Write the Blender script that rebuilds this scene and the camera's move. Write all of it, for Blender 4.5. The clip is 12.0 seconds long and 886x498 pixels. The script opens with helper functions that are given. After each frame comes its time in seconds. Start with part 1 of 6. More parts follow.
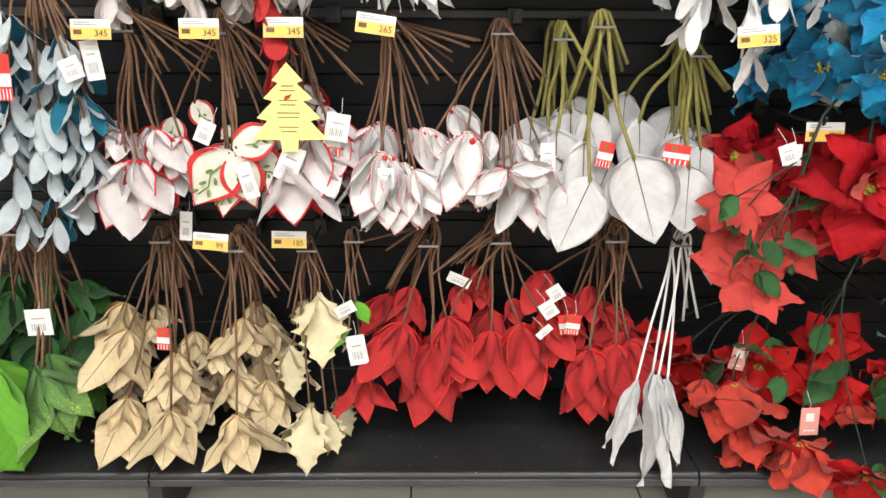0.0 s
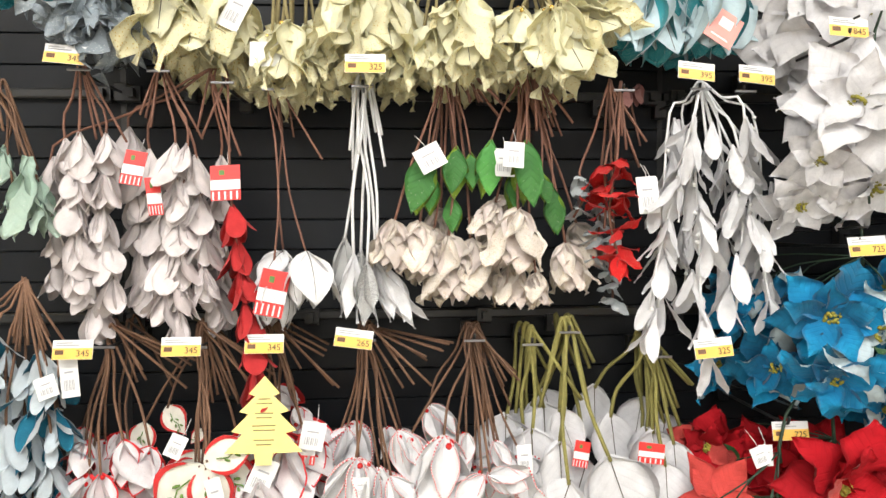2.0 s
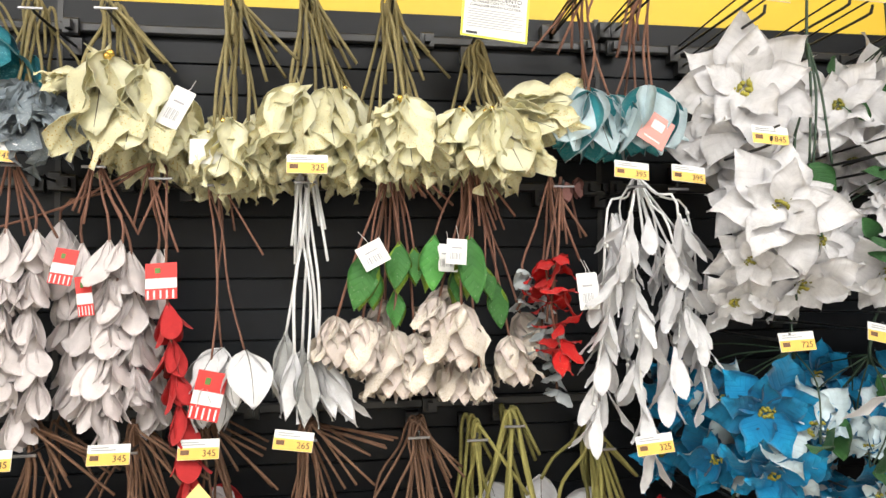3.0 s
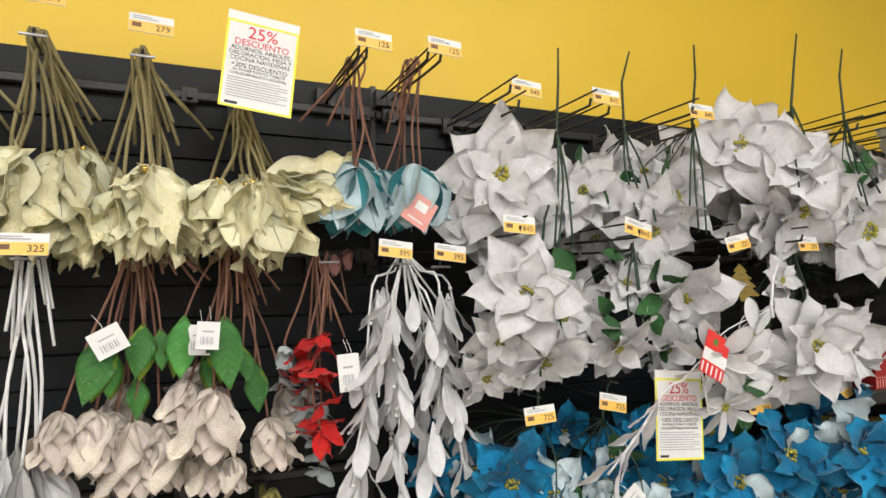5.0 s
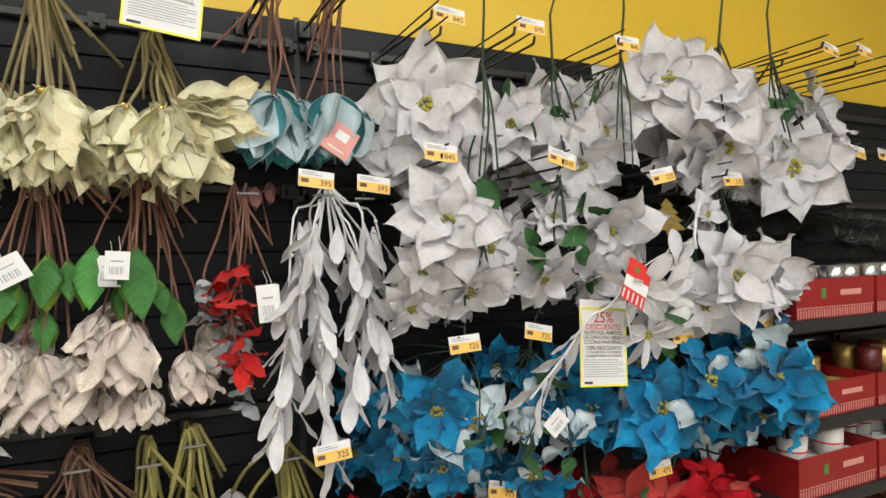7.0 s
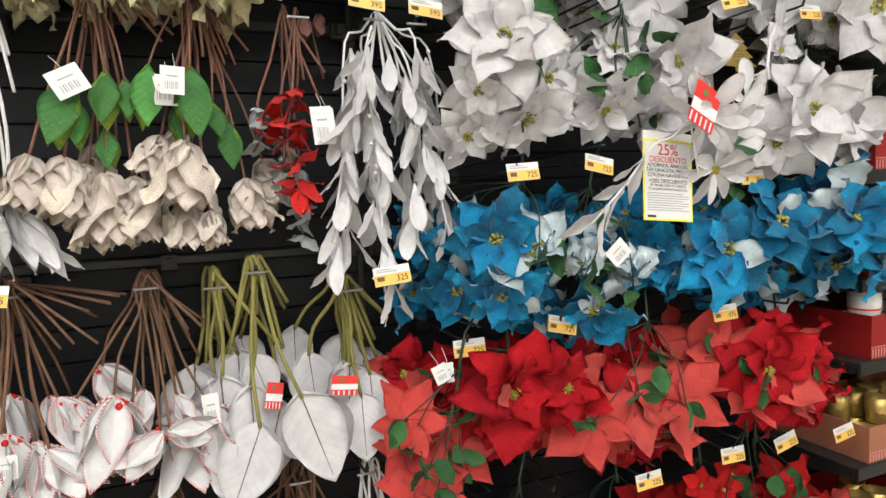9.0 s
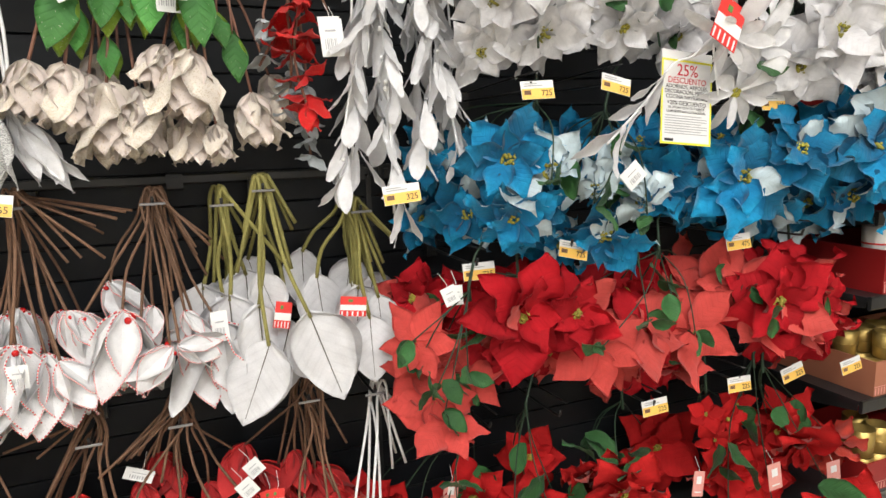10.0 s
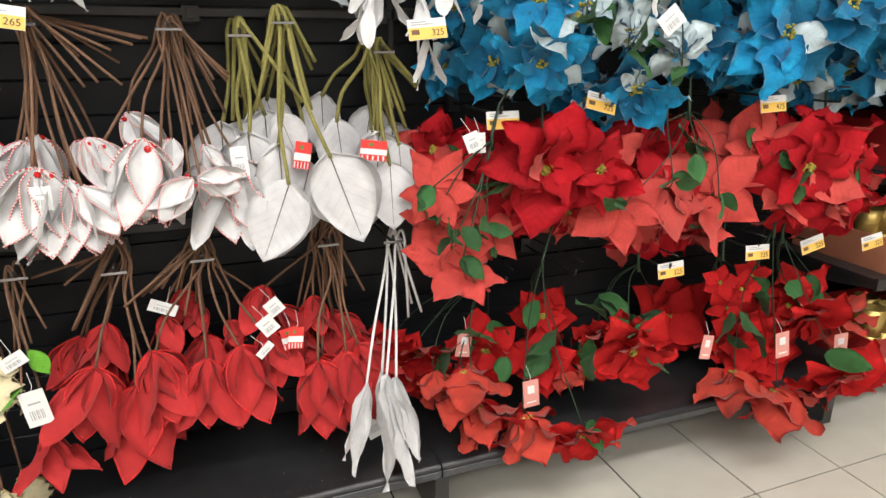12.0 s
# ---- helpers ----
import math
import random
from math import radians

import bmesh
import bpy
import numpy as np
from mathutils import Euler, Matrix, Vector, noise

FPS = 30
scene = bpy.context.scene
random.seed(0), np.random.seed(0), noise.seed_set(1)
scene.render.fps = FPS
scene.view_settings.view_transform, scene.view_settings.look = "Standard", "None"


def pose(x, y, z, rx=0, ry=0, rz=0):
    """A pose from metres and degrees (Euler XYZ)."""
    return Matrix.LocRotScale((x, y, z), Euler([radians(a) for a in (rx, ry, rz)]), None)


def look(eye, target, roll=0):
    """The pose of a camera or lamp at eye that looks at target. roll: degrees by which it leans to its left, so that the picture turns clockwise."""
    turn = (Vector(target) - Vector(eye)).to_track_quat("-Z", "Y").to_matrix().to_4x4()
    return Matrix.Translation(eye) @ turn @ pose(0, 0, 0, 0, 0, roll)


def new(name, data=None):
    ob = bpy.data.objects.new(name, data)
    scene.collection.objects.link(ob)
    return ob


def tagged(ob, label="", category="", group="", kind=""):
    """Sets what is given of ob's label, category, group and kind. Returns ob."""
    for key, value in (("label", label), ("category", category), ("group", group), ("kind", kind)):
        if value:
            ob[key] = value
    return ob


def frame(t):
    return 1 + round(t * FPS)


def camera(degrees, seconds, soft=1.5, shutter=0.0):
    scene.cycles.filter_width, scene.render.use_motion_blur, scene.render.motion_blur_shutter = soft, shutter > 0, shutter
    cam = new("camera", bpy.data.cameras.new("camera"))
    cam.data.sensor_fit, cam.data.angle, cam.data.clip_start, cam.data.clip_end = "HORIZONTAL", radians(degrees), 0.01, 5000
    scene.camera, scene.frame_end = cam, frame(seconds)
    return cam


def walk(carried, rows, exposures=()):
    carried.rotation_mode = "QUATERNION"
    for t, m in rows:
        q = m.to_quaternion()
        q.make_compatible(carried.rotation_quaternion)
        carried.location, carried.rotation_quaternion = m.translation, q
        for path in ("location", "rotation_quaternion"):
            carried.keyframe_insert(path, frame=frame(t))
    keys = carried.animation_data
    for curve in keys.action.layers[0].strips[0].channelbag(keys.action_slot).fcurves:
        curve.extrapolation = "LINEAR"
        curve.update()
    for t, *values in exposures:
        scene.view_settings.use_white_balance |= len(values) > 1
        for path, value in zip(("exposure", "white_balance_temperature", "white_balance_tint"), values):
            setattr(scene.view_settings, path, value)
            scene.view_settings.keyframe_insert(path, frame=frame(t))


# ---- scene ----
cam = camera(69.3, 12.0)
PATH = [
    (0, (0.002, 0.05, 1.157), (0.02, 1.924, 0.46), 0.3),
    (0.5, (-0.009, 0.053, 1.189), (0.035, 1.971, 0.623), 0.6),
    (1, (-0.01, 0.058, 1.223), (0.075, 2.023, 0.86), 0.3),
    (1.5, (-0.006, 0.06, 1.282), (0.077, 2.047, 1.078), -0.5),
    (2, (-0.016, 0.063, 1.34), (0.108, 2.058, 1.282), -0.3),
    (2.5, (-0.02, 0.068, 1.385), (0.184, 2.057, 1.424), -0.4),
    (2.7, (-0.01, 0.066, 1.404), (0.211, 2.052, 1.483), -0.5),
    (4.3, (0.072, 0.056, 1.574), (0.693, 1.956, 1.644), -0.5),
    (4.5, (0.089, 0.05, 1.579), (0.766, 1.93, 1.662), -0.6),
    (5, (0.119, 0.051, 1.585), (0.922, 1.88, 1.681), -0.1),
    (5.5, (0.147, 0.042, 1.581), (0.972, 1.862, 1.674), -0.8),
    (6, (0.16, 0.05, 1.563), (1.034, 1.847, 1.63), -0.6),
    (6.5, (0.182, 0.035, 1.544), (1.101, 1.811, 1.571), -1.0),
    (6.7, (0.19, 0.028, 1.533), (1.105, 1.806, 1.547), -0.8),
    (8.3, (0.21, 0.038, 1.329), (1.022, 1.862, 1.227), -3.1),
    (8.5, (0.2, 0.046, 1.309), (1.001, 1.874, 1.177), -2.9),
    (9, (0.183, 0.059, 1.273), (0.951, 1.897, 1.095), -2.2),
    (9.5, (0.174, 0.076, 1.247), (0.945, 1.905, 0.994), -1.9),
    (10, (0.177, 0.077, 1.213), (0.919, 1.905, 0.882), -1.6),
    (10.5, (0.167, 0.088, 1.179), (0.894, 1.901, 0.75), -0.9),
    (11, (0.163, 0.088, 1.15), (0.877, 1.886, 0.642), 0.2),
    (11.5, (0.154, 0.085, 1.119), (0.845, 1.869, 0.537), 0.5),
    (12, (0.156, 0.075, 1.101), (0.833, 1.851, 0.478), 0.2),
]
walk(cam, [(t, look(eye, target, roll)) for t, eye, target, roll in PATH],
     exposures=[(0.0, -0.05), (1.0, 0.05), (2.5, 0.02), (4.3, -0.38), (5.5, -0.58), (6.7, -0.6), (8.5, -0.45), (9.5, -0.24), (12.0, -0.12)])
LAMP_POWER = 58.0

# ---------------------------------------------------------------- world and light
world = bpy.data.worlds.new("world")
scene.world = world
world.use_nodes = True
world.node_tree.nodes["Background"].inputs[0].default_value = (0.9, 0.95, 1.0, 1)
world.node_tree.nodes["Background"].inputs[1].default_value = 0.03

CEIL = 3.4
PANEL_Y = 1.54
TOP = 2.055
DECK = 0.196
JOINTS = (-1.854, -0.634, 0.586, 1.806, 3.026)


# ---------------------------------------------------------------- materials
def rgb(r, g, b):
    return (r, g, b, 1.0)


def shade(name, colour, rough=0.6, metal=0.0, var=0.12, scale=40.0, bump=0.15, bump_scale=400.0, tone=0.0, sheen=0.0, spec=0.5, coat=0.0, dust=0.0):
    """A plain surface with colour variation at two scales, fine relief and a per-object tone."""
    m = bpy.data.materials.new(name)
    m.use_nodes = True
    nt = m.node_tree
    n, l = nt.nodes, nt.links
    p = n["Principled BSDF"]
    p.inputs["Roughness"].default_value = rough
    p.inputs["Metallic"].default_value = metal
    p.inputs["Specular IOR Level"].default_value = spec
    p.inputs["Sheen Weight"].default_value = sheen
    p.inputs["Coat Weight"].default_value = coat
    tc = n.new("ShaderNodeTexCoord")
    a = n.new("ShaderNodeTexNoise")
    a.inputs["Scale"].default_value = scale
    a.inputs["Detail"].default_value = 3.0
    b = n.new("ShaderNodeTexNoise")
    b.inputs["Scale"].default_value = scale * 0.12
    b.inputs["Detail"].default_value = 2.0
    oi = n.new("ShaderNodeObjectInfo")
    geo = n.new("ShaderNodeNewGeometry")
    l.new(geo.outputs["Position"], a.inputs["Vector"])
    l.new(geo.outputs["Position"], b.inputs["Vector"])
    s1 = n.new("ShaderNodeMath")
    s1.operation = "ADD"
    l.new(a.outputs["Fac"], s1.inputs[0])
    l.new(b.outputs["Fac"], s1.inputs[1])
    s2 = n.new("ShaderNodeMapRange")
    s2.inputs["From Min"].default_value = 0.6
    s2.inputs["From Max"].default_value = 1.4
    s2.inputs["To Min"].default_value = 1.0 - var
    s2.inputs["To Max"].default_value = 1.0 + var
    l.new(s1.outputs[0], s2.inputs["Value"])
    s3 = n.new("ShaderNodeMapRange")
    s3.inputs["To Min"].default_value = 1.0 - tone
    s3.inputs["To Max"].default_value = 1.0 + tone
    l.new(oi.outputs["Random"], s3.inputs["Value"])
    s4 = n.new("ShaderNodeMath")
    s4.operation = "MULTIPLY"
    l.new(s2.outputs[0], s4.inputs[0])
    l.new(s3.outputs[0], s4.inputs[1])
    mul = n.new("ShaderNodeVectorMath")
    mul.operation = "SCALE"
    mul.inputs[0].default_value = colour[:3]
    l.new(s4.outputs[0], mul.inputs["Scale"])
    col = mul.outputs[0]
    if dust:
        # scattered pale specks and a thin film of dust
        vo = n.new("ShaderNodeTexVoronoi")
        vo.inputs["Scale"].default_value = 55.0
        l.new(geo.outputs["Position"], vo.inputs["Vector"])
        near = n.new("ShaderNodeMath")
        near.operation = "LESS_THAN"
        near.inputs[1].default_value = 0.09
        l.new(vo.outputs["Distance"], near.inputs[0])
        sc = n.new("ShaderNodeSeparateColor")
        l.new(vo.outputs["Color"], sc.inputs[0])
        some = n.new("ShaderNodeMath")
        some.operation = "GREATER_THAN"
        some.inputs[1].default_value = 0.86
        l.new(sc.outputs[0], some.inputs[0])
        both = n.new("ShaderNodeMath")
        both.operation = "MULTIPLY"
        l.new(near.outputs[0], both.inputs[0])
        l.new(some.outputs[0], both.inputs[1])
        film = n.new("ShaderNodeMapRange")
        film.inputs["From Min"].default_value = 0.5
        film.inputs["From Max"].default_value = 0.8
        film.inputs["To Max"].default_value = 0.05 * dust
        l.new(b.outputs["Fac"], film.inputs["Value"])
        amount = n.new("ShaderNodeMath")
        amount.operation = "MULTIPLY_ADD"
        amount.inputs[1].default_value = dust
        l.new(both.outputs[0], amount.inputs[0])
        l.new(film.outputs[0], amount.inputs[2])
        mx = n.new("ShaderNodeMix")
        mx.data_type = "RGBA"
        mx.inputs[7].default_value = (0.5, 0.5, 0.48, 1)
        l.new(amount.outputs[0], mx.inputs[0])
        l.new(col, mx.inputs[6])
        col = mx.outputs[2]
    l.new(col, p.inputs["Base Color"])
    if bump:
        f = n.new("ShaderNodeTexNoise")
        f.inputs["Scale"].default_value = bump_scale
        f.inputs["Detail"].default_value = 2.0
        l.new(geo.outputs["Position"], f.inputs["Vector"])
        bp = n.new("ShaderNodeBump")
        bp.inputs["Strength"].default_value = bump
        bp.inputs["Distance"].default_value = 0.002
        l.new(f.outputs["Fac"], bp.inputs["Height"])
        l.new(bp.outputs[0], p.inputs["Normal"])
    m.diffuse_color = (*colour[:3], 1)
    return m


def fabric(name, colour, edge=None, veins=0.5, glitter=None, glitter_amount=0.0, tone=0.08, sheen=0.1, through_light=0.12, rough=0.85):
    """Cloth petal: woven grain, pressed chevron veins along its length, an edge tint, and flecks of glitter."""
    m = bpy.data.materials.new(name)
    m.use_nodes = True
    nt = m.node_tree
    n, l = nt.nodes, nt.links
    p = n["Principled BSDF"]
    out = n["Material Output"]
    p.inputs["Roughness"].default_value = rough
    p.inputs["Sheen Weight"].default_value = sheen
    p.inputs["Specular IOR Level"].default_value = 0.25
    tc = n.new("ShaderNodeTexCoord")
    oi = n.new("ShaderNodeObjectInfo")
    sep = n.new("ShaderNodeSeparateXYZ")
    l.new(tc.outputs["Object"], sep.inputs[0])

    def math(op, x, y=None, v=None):
        k = n.new("ShaderNodeMath")
        k.operation = op
        for i, q in enumerate((x, y)):
            if q is None:
                continue
            if isinstance(q, (int, float)):
                k.inputs[i].default_value = q
            else:
                l.new(q, k.inputs[i])
        return k.outputs[0]

    ax = math("ABSOLUTE", sep.outputs["X"])
    chev = math("SUBTRACT", sep.outputs["Z"], math("MULTIPLY", ax, 0.9))
    wave = math("SINE", math("MULTIPLY", chev, 26.0))
    wave = math("POWER", math("ABSOLUTE", wave), 14.0)
    mid = math("LESS_THAN", ax, 0.012)
    height = math("ADD", math("MULTIPLY", wave, -1.0 * veins), math("MULTIPLY", mid, -1.5 * veins))
    big = n.new("ShaderNodeTexNoise")
    big.inputs["Scale"].default_value = 5.0
    big.inputs["Detail"].default_value = 3.0
    off = n.new("ShaderNodeVectorMath")
    off.operation = "ADD"
    l.new(tc.outputs["Object"], off.inputs[0])
    cmb = n.new("ShaderNodeCombineXYZ")
    l.new(math("MULTIPLY", oi.outputs["Random"], 37.0), cmb.inputs[1])
    l.new(cmb.outputs[0], off.inputs[1])
    l.new(off.outputs[0], big.inputs["Vector"])
    fine = n.new("ShaderNodeTexNoise")
    fine.inputs["Scale"].default_value = 90.0
    fine.inputs["Detail"].default_value = 2.0
    l.new(off.outputs[0], fine.inputs["Vector"])
    height = math("ADD", height, math("ADD", math("MULTIPLY", fine.outputs["Fac"], 0.5), math("MULTIPLY", big.outputs["Fac"], 0.8)))
    bp = n.new("ShaderNodeBump")
    bp.inputs["Strength"].default_value = 0.45
    bp.inputs["Distance"].default_value = 0.0016
    l.new(height, bp.inputs["Height"])
    l.new(bp.outputs[0], p.inputs["Normal"])
    t = n.new("ShaderNodeMapRange")
    t.inputs["To Min"].default_value = 1.0 - tone
    t.inputs["To Max"].default_value = 1.0 + tone
    l.new(oi.outputs["Random"], t.inputs["Value"])
    t2 = n.new("ShaderNodeMapRange")
    t2.inputs["From Min"].default_value = 0.3
    t2.inputs["From Max"].default_value = 0.7
    t2.inputs["To Min"].default_value = 0.9
    t2.inputs["To Max"].default_value = 1.06
    l.new(big.outputs["Fac"], t2.inputs["Value"])
    t3 = n.new("ShaderNodeMapRange")
    t3.inputs["From Min"].default_value = 0.3
    t3.inputs["From Max"].default_value = 0.7
    t3.inputs["To Min"].default_value = 0.95
    t3.inputs["To Max"].default_value = 1.05
    l.new(fine.outputs["Fac"], t3.inputs["Value"])
    fac = math("MULTIPLY", math("MULTIPLY", t.outputs[0], t2.outputs[0]), t3.outputs[0])
    fac = math("SUBTRACT", fac, math("MULTIPLY", wave, 0.1 * veins))
    base = n.new("ShaderNodeMix")
    base.data_type = "RGBA"
    base.inputs[6].default_value = colour
    base.inputs[7].default_value = edge or colour
    mr = n.new("ShaderNodeMapRange")
    mr.inputs["From Min"].default_value = 0.35
    mr.inputs["From Max"].default_value = 1.0
    l.new(sep.outputs["Z"], mr.inputs["Value"])
    l.new(math("MULTIPLY", mr.outputs[0], big.outputs["Fac"]), base.inputs[0])
    mul = n.new("ShaderNodeVectorMath")
    mul.operation = "SCALE"
    l.new(base.outputs[2], mul.inputs[0])
    l.new(fac, mul.inputs["Scale"])
    col = mul.outputs[0]
    if glitter:
        vo = n.new("ShaderNodeTexVoronoi")
        vo.inputs["Scale"].default_value = 70.0
        l.new(off.outputs[0], vo.inputs["Vector"])
        sp = n.new("ShaderNodeSeparateColor")
        l.new(vo.outputs["Color"], sp.inputs[0])
        limit = math("SUBTRACT", math("ADD", 1.0 - glitter_amount * 0.4, math("MULTIPLY", math("SUBTRACT", 0.55, sep.outputs["Z"]), glitter_amount)), math("MULTIPLY", math("SUBTRACT", big.outputs["Fac"], 0.5), 0.6 * glitter_amount))
        mask = math("MULTIPLY", math("GREATER_THAN", sp.outputs[0], limit), math("LESS_THAN", vo.outputs["Distance"], 0.42))
        gm = n.new("ShaderNodeMix")
        gm.data_type = "RGBA"
        l.new(mask, gm.inputs[0])
        l.new(col, gm.inputs[6])
        gm.inputs[7].default_value = glitter
        col = gm.outputs[2]
        l.new(math("MULTIPLY", mask, 0.35), p.inputs["Metallic"])
        l.new(math("SUBTRACT", rough, math("MULTIPLY", mask, rough - 0.25)), p.inputs["Roughness"])
    l.new(col, p.inputs["Base Color"])
    if through_light:
        tr = n.new("ShaderNodeBsdfTranslucent")
        l.new(col, tr.inputs[0])
        mx = n.new("ShaderNodeMixShader")
        mx.inputs[0].default_value = through_light
        l.new(p.outputs[0], mx.inputs[1])
        l.new(tr.outputs[0], mx.inputs[2])
        l.new(mx.outputs[0], out.inputs[0])
    m.diffuse_color = colour
    return m


M = dict(
    panel=shade("panel_black_steel", rgb(0.0105, 0.012, 0.0145), 0.42, var=0.2, scale=18, bump=0.08, tone=0.12, spec=0.22),
    deck=shade("deck_black_paint", rgb(0.022, 0.0225, 0.024), 0.33, var=0.35, scale=25, bump=0.06, dust=0.5),
    lip=shade("deck_edge_grey_paint", rgb(0.05, 0.052, 0.056), 0.35, var=0.3, scale=60, bump=0.08),
    hook=shade("hook_black_wire", rgb(0.02, 0.02, 0.02), 0.35, var=0.1),
    chrome=shade("hook_plate_grey_steel", rgb(0.3, 0.3, 0.31), 0.3, metal=0.9, var=0.1),
    yellow=shade("yellow_wall_paint", rgb(0.86, 0.58, 0.045), 0.5, var=0.05, scale=3, bump=0.04, bump_scale=150),
    tile=shade("beige_floor_tile", rgb(0.56, 0.53, 0.46), 0.28, var=0.07, scale=14, bump=0.02, tone=0.05),
    grout=shade("dark_grout", rgb(0.03, 0.028, 0.025), 0.9),
    unseen_wall=shade("unseen_wall_grey", rgb(0.55, 0.54, 0.53), 0.7, var=0.05, scale=4),
    ceiling=shade("ceiling_white", rgb(0.78, 0.78, 0.77), 0.85, var=0.04, scale=3),
    paper=shade("label_white_paper", rgb(0.72, 0.72, 0.71), 0.5, var=0.03),
    orange=shade("label_yellow_print", rgb(0.86, 0.52, 0.11), 0.5, var=0.04),
    ink=shade("black_ink", rgb(0.03, 0.028, 0.03), 0.6, bump=0),
    red_ink=shade("red_ink", rgb(0.7, 0.03, 0.06), 0.6, bump=0),
    grey_ink=shade("grey_ink", rgb(0.35, 0.35, 0.36), 0.6, bump=0),
    neon=shade("yellow_print_border", rgb(0.85, 0.8, 0.05), 0.5, bump=0),
    tag_red=shade("red_card_tag", rgb(0.66, 0.035, 0.03), 0.4, var=0.06),
    tag_pink=shade("pink_card_tag", rgb(0.68, 0.3, 0.26), 0.5, var=0.06),
    tag_green=shade("green_print", rgb(0.09, 0.2, 0.04), 0.5),
    card_yellow=shade("yellow_tree_card", rgb(0.84, 0.68, 0.24), 0.55, var=0.05),
    card_gold=shade("gold_tree_card", rgb(0.38, 0.27, 0.07), 0.35, metal=0.5, var=0.1),
    brown=shade("brown_paper_wrapped_wire", rgb(0.16, 0.085, 0.05), 0.8, var=0.3, scale=160, bump=0.4, tone=0.25),
    rust=shade("reddish_paper_wrapped_wire", rgb(0.19, 0.09, 0.06), 0.8, var=0.25, scale=160, bump=0.4, tone=0.2),
    olive=shade("olive_paper_wrapped_wire", rgb(0.21, 0.19, 0.055), 0.8, var=0.25, scale=160, bump=0.4, tone=0.2),
    khaki=shade("khaki_paper_wrapped_wire", rgb(0.23, 0.19, 0.085), 0.8, var=0.25, scale=160, bump=0.4, tone=0.2),
    green_wire=shade("dark_green_plastic_stem", rgb(0.018, 0.042, 0.022), 0.55, var=0.25, scale=120, bump=0.2, tone=0.2),
    white_wire=shade("white_cord_stem", rgb(0.76, 0.76, 0.76), 0.8, var=0.08, scale=200, bump=0.6, bump_scale=900),
    berry=shade("red_gloss_berry", rgb(0.5, 0.012, 0.012), 0.15, var=0.1, bump=0),
    gold_bead=shade("gold_bead", rgb(0.7, 0.48, 0.12), 0.25, metal=0.9, var=0.2),
    pearl=shade("white_pearl", rgb(0.8, 0.8, 0.78), 0.25, bump=0),
    pollen=shade("yellow_green_stamen", rgb(0.3, 0.27, 0.035), 0.7, var=0.5, scale=300, tone=0.3),
    vein=shade("dark_vein_cord", rgb(0.09, 0.075, 0.05), 0.8),
    cord_red=shade("red_cord", rgb(0.6, 0.02, 0.025), 0.7, var=0.15),
    cord_white=shade("white_cord", rgb(0.8, 0.78, 0.76), 0.7, var=0.1),
    bead_red=shade("red_beaded_trim", rgb(0.62, 0.02, 0.02), 0.35, var=0.5, scale=500, bump=0.8, bump_scale=900),
    ribbon_red=shade("red_stitched_ribbon", rgb(0.55, 0.02, 0.02), 0.6, var=0.35, scale=300, bump=0.6, bump_scale=700),
    sprig=shade("green_embroidery", rgb(0.12, 0.22, 0.04), 0.8, var=0.2),
    box_red=shade("red_printed_carton", rgb(0.3, 0.014, 0.014), 0.4, var=0.06, scale=12),
    box_kraft=shade("terracotta_printed_carton", rgb(0.42, 0.16, 0.09), 0.5, var=0.08, scale=12),
    gold_glass=shade("gold_candle_glass", rgb(0.5, 0.35, 0.11), 0.35, metal=0.7, var=0.15, scale=30),
    silver=shade("silver_tin", rgb(0.62, 0.62, 0.63), 0.25, metal=0.9, var=0.1),
    cup_white=shade("white_candle_cup", rgb(0.76, 0.74, 0.72), 0.35, var=0.05),
    wine=shade("wine_red_candle", rgb(0.09, 0.008, 0.008), 0.4),
    tinsel=shade("black_green_tinsel", rgb(0.012, 0.017, 0.014), 0.35, var=0.3, tone=0.3),
)
white_in = rgb(0.72, 0.7, 0.69)
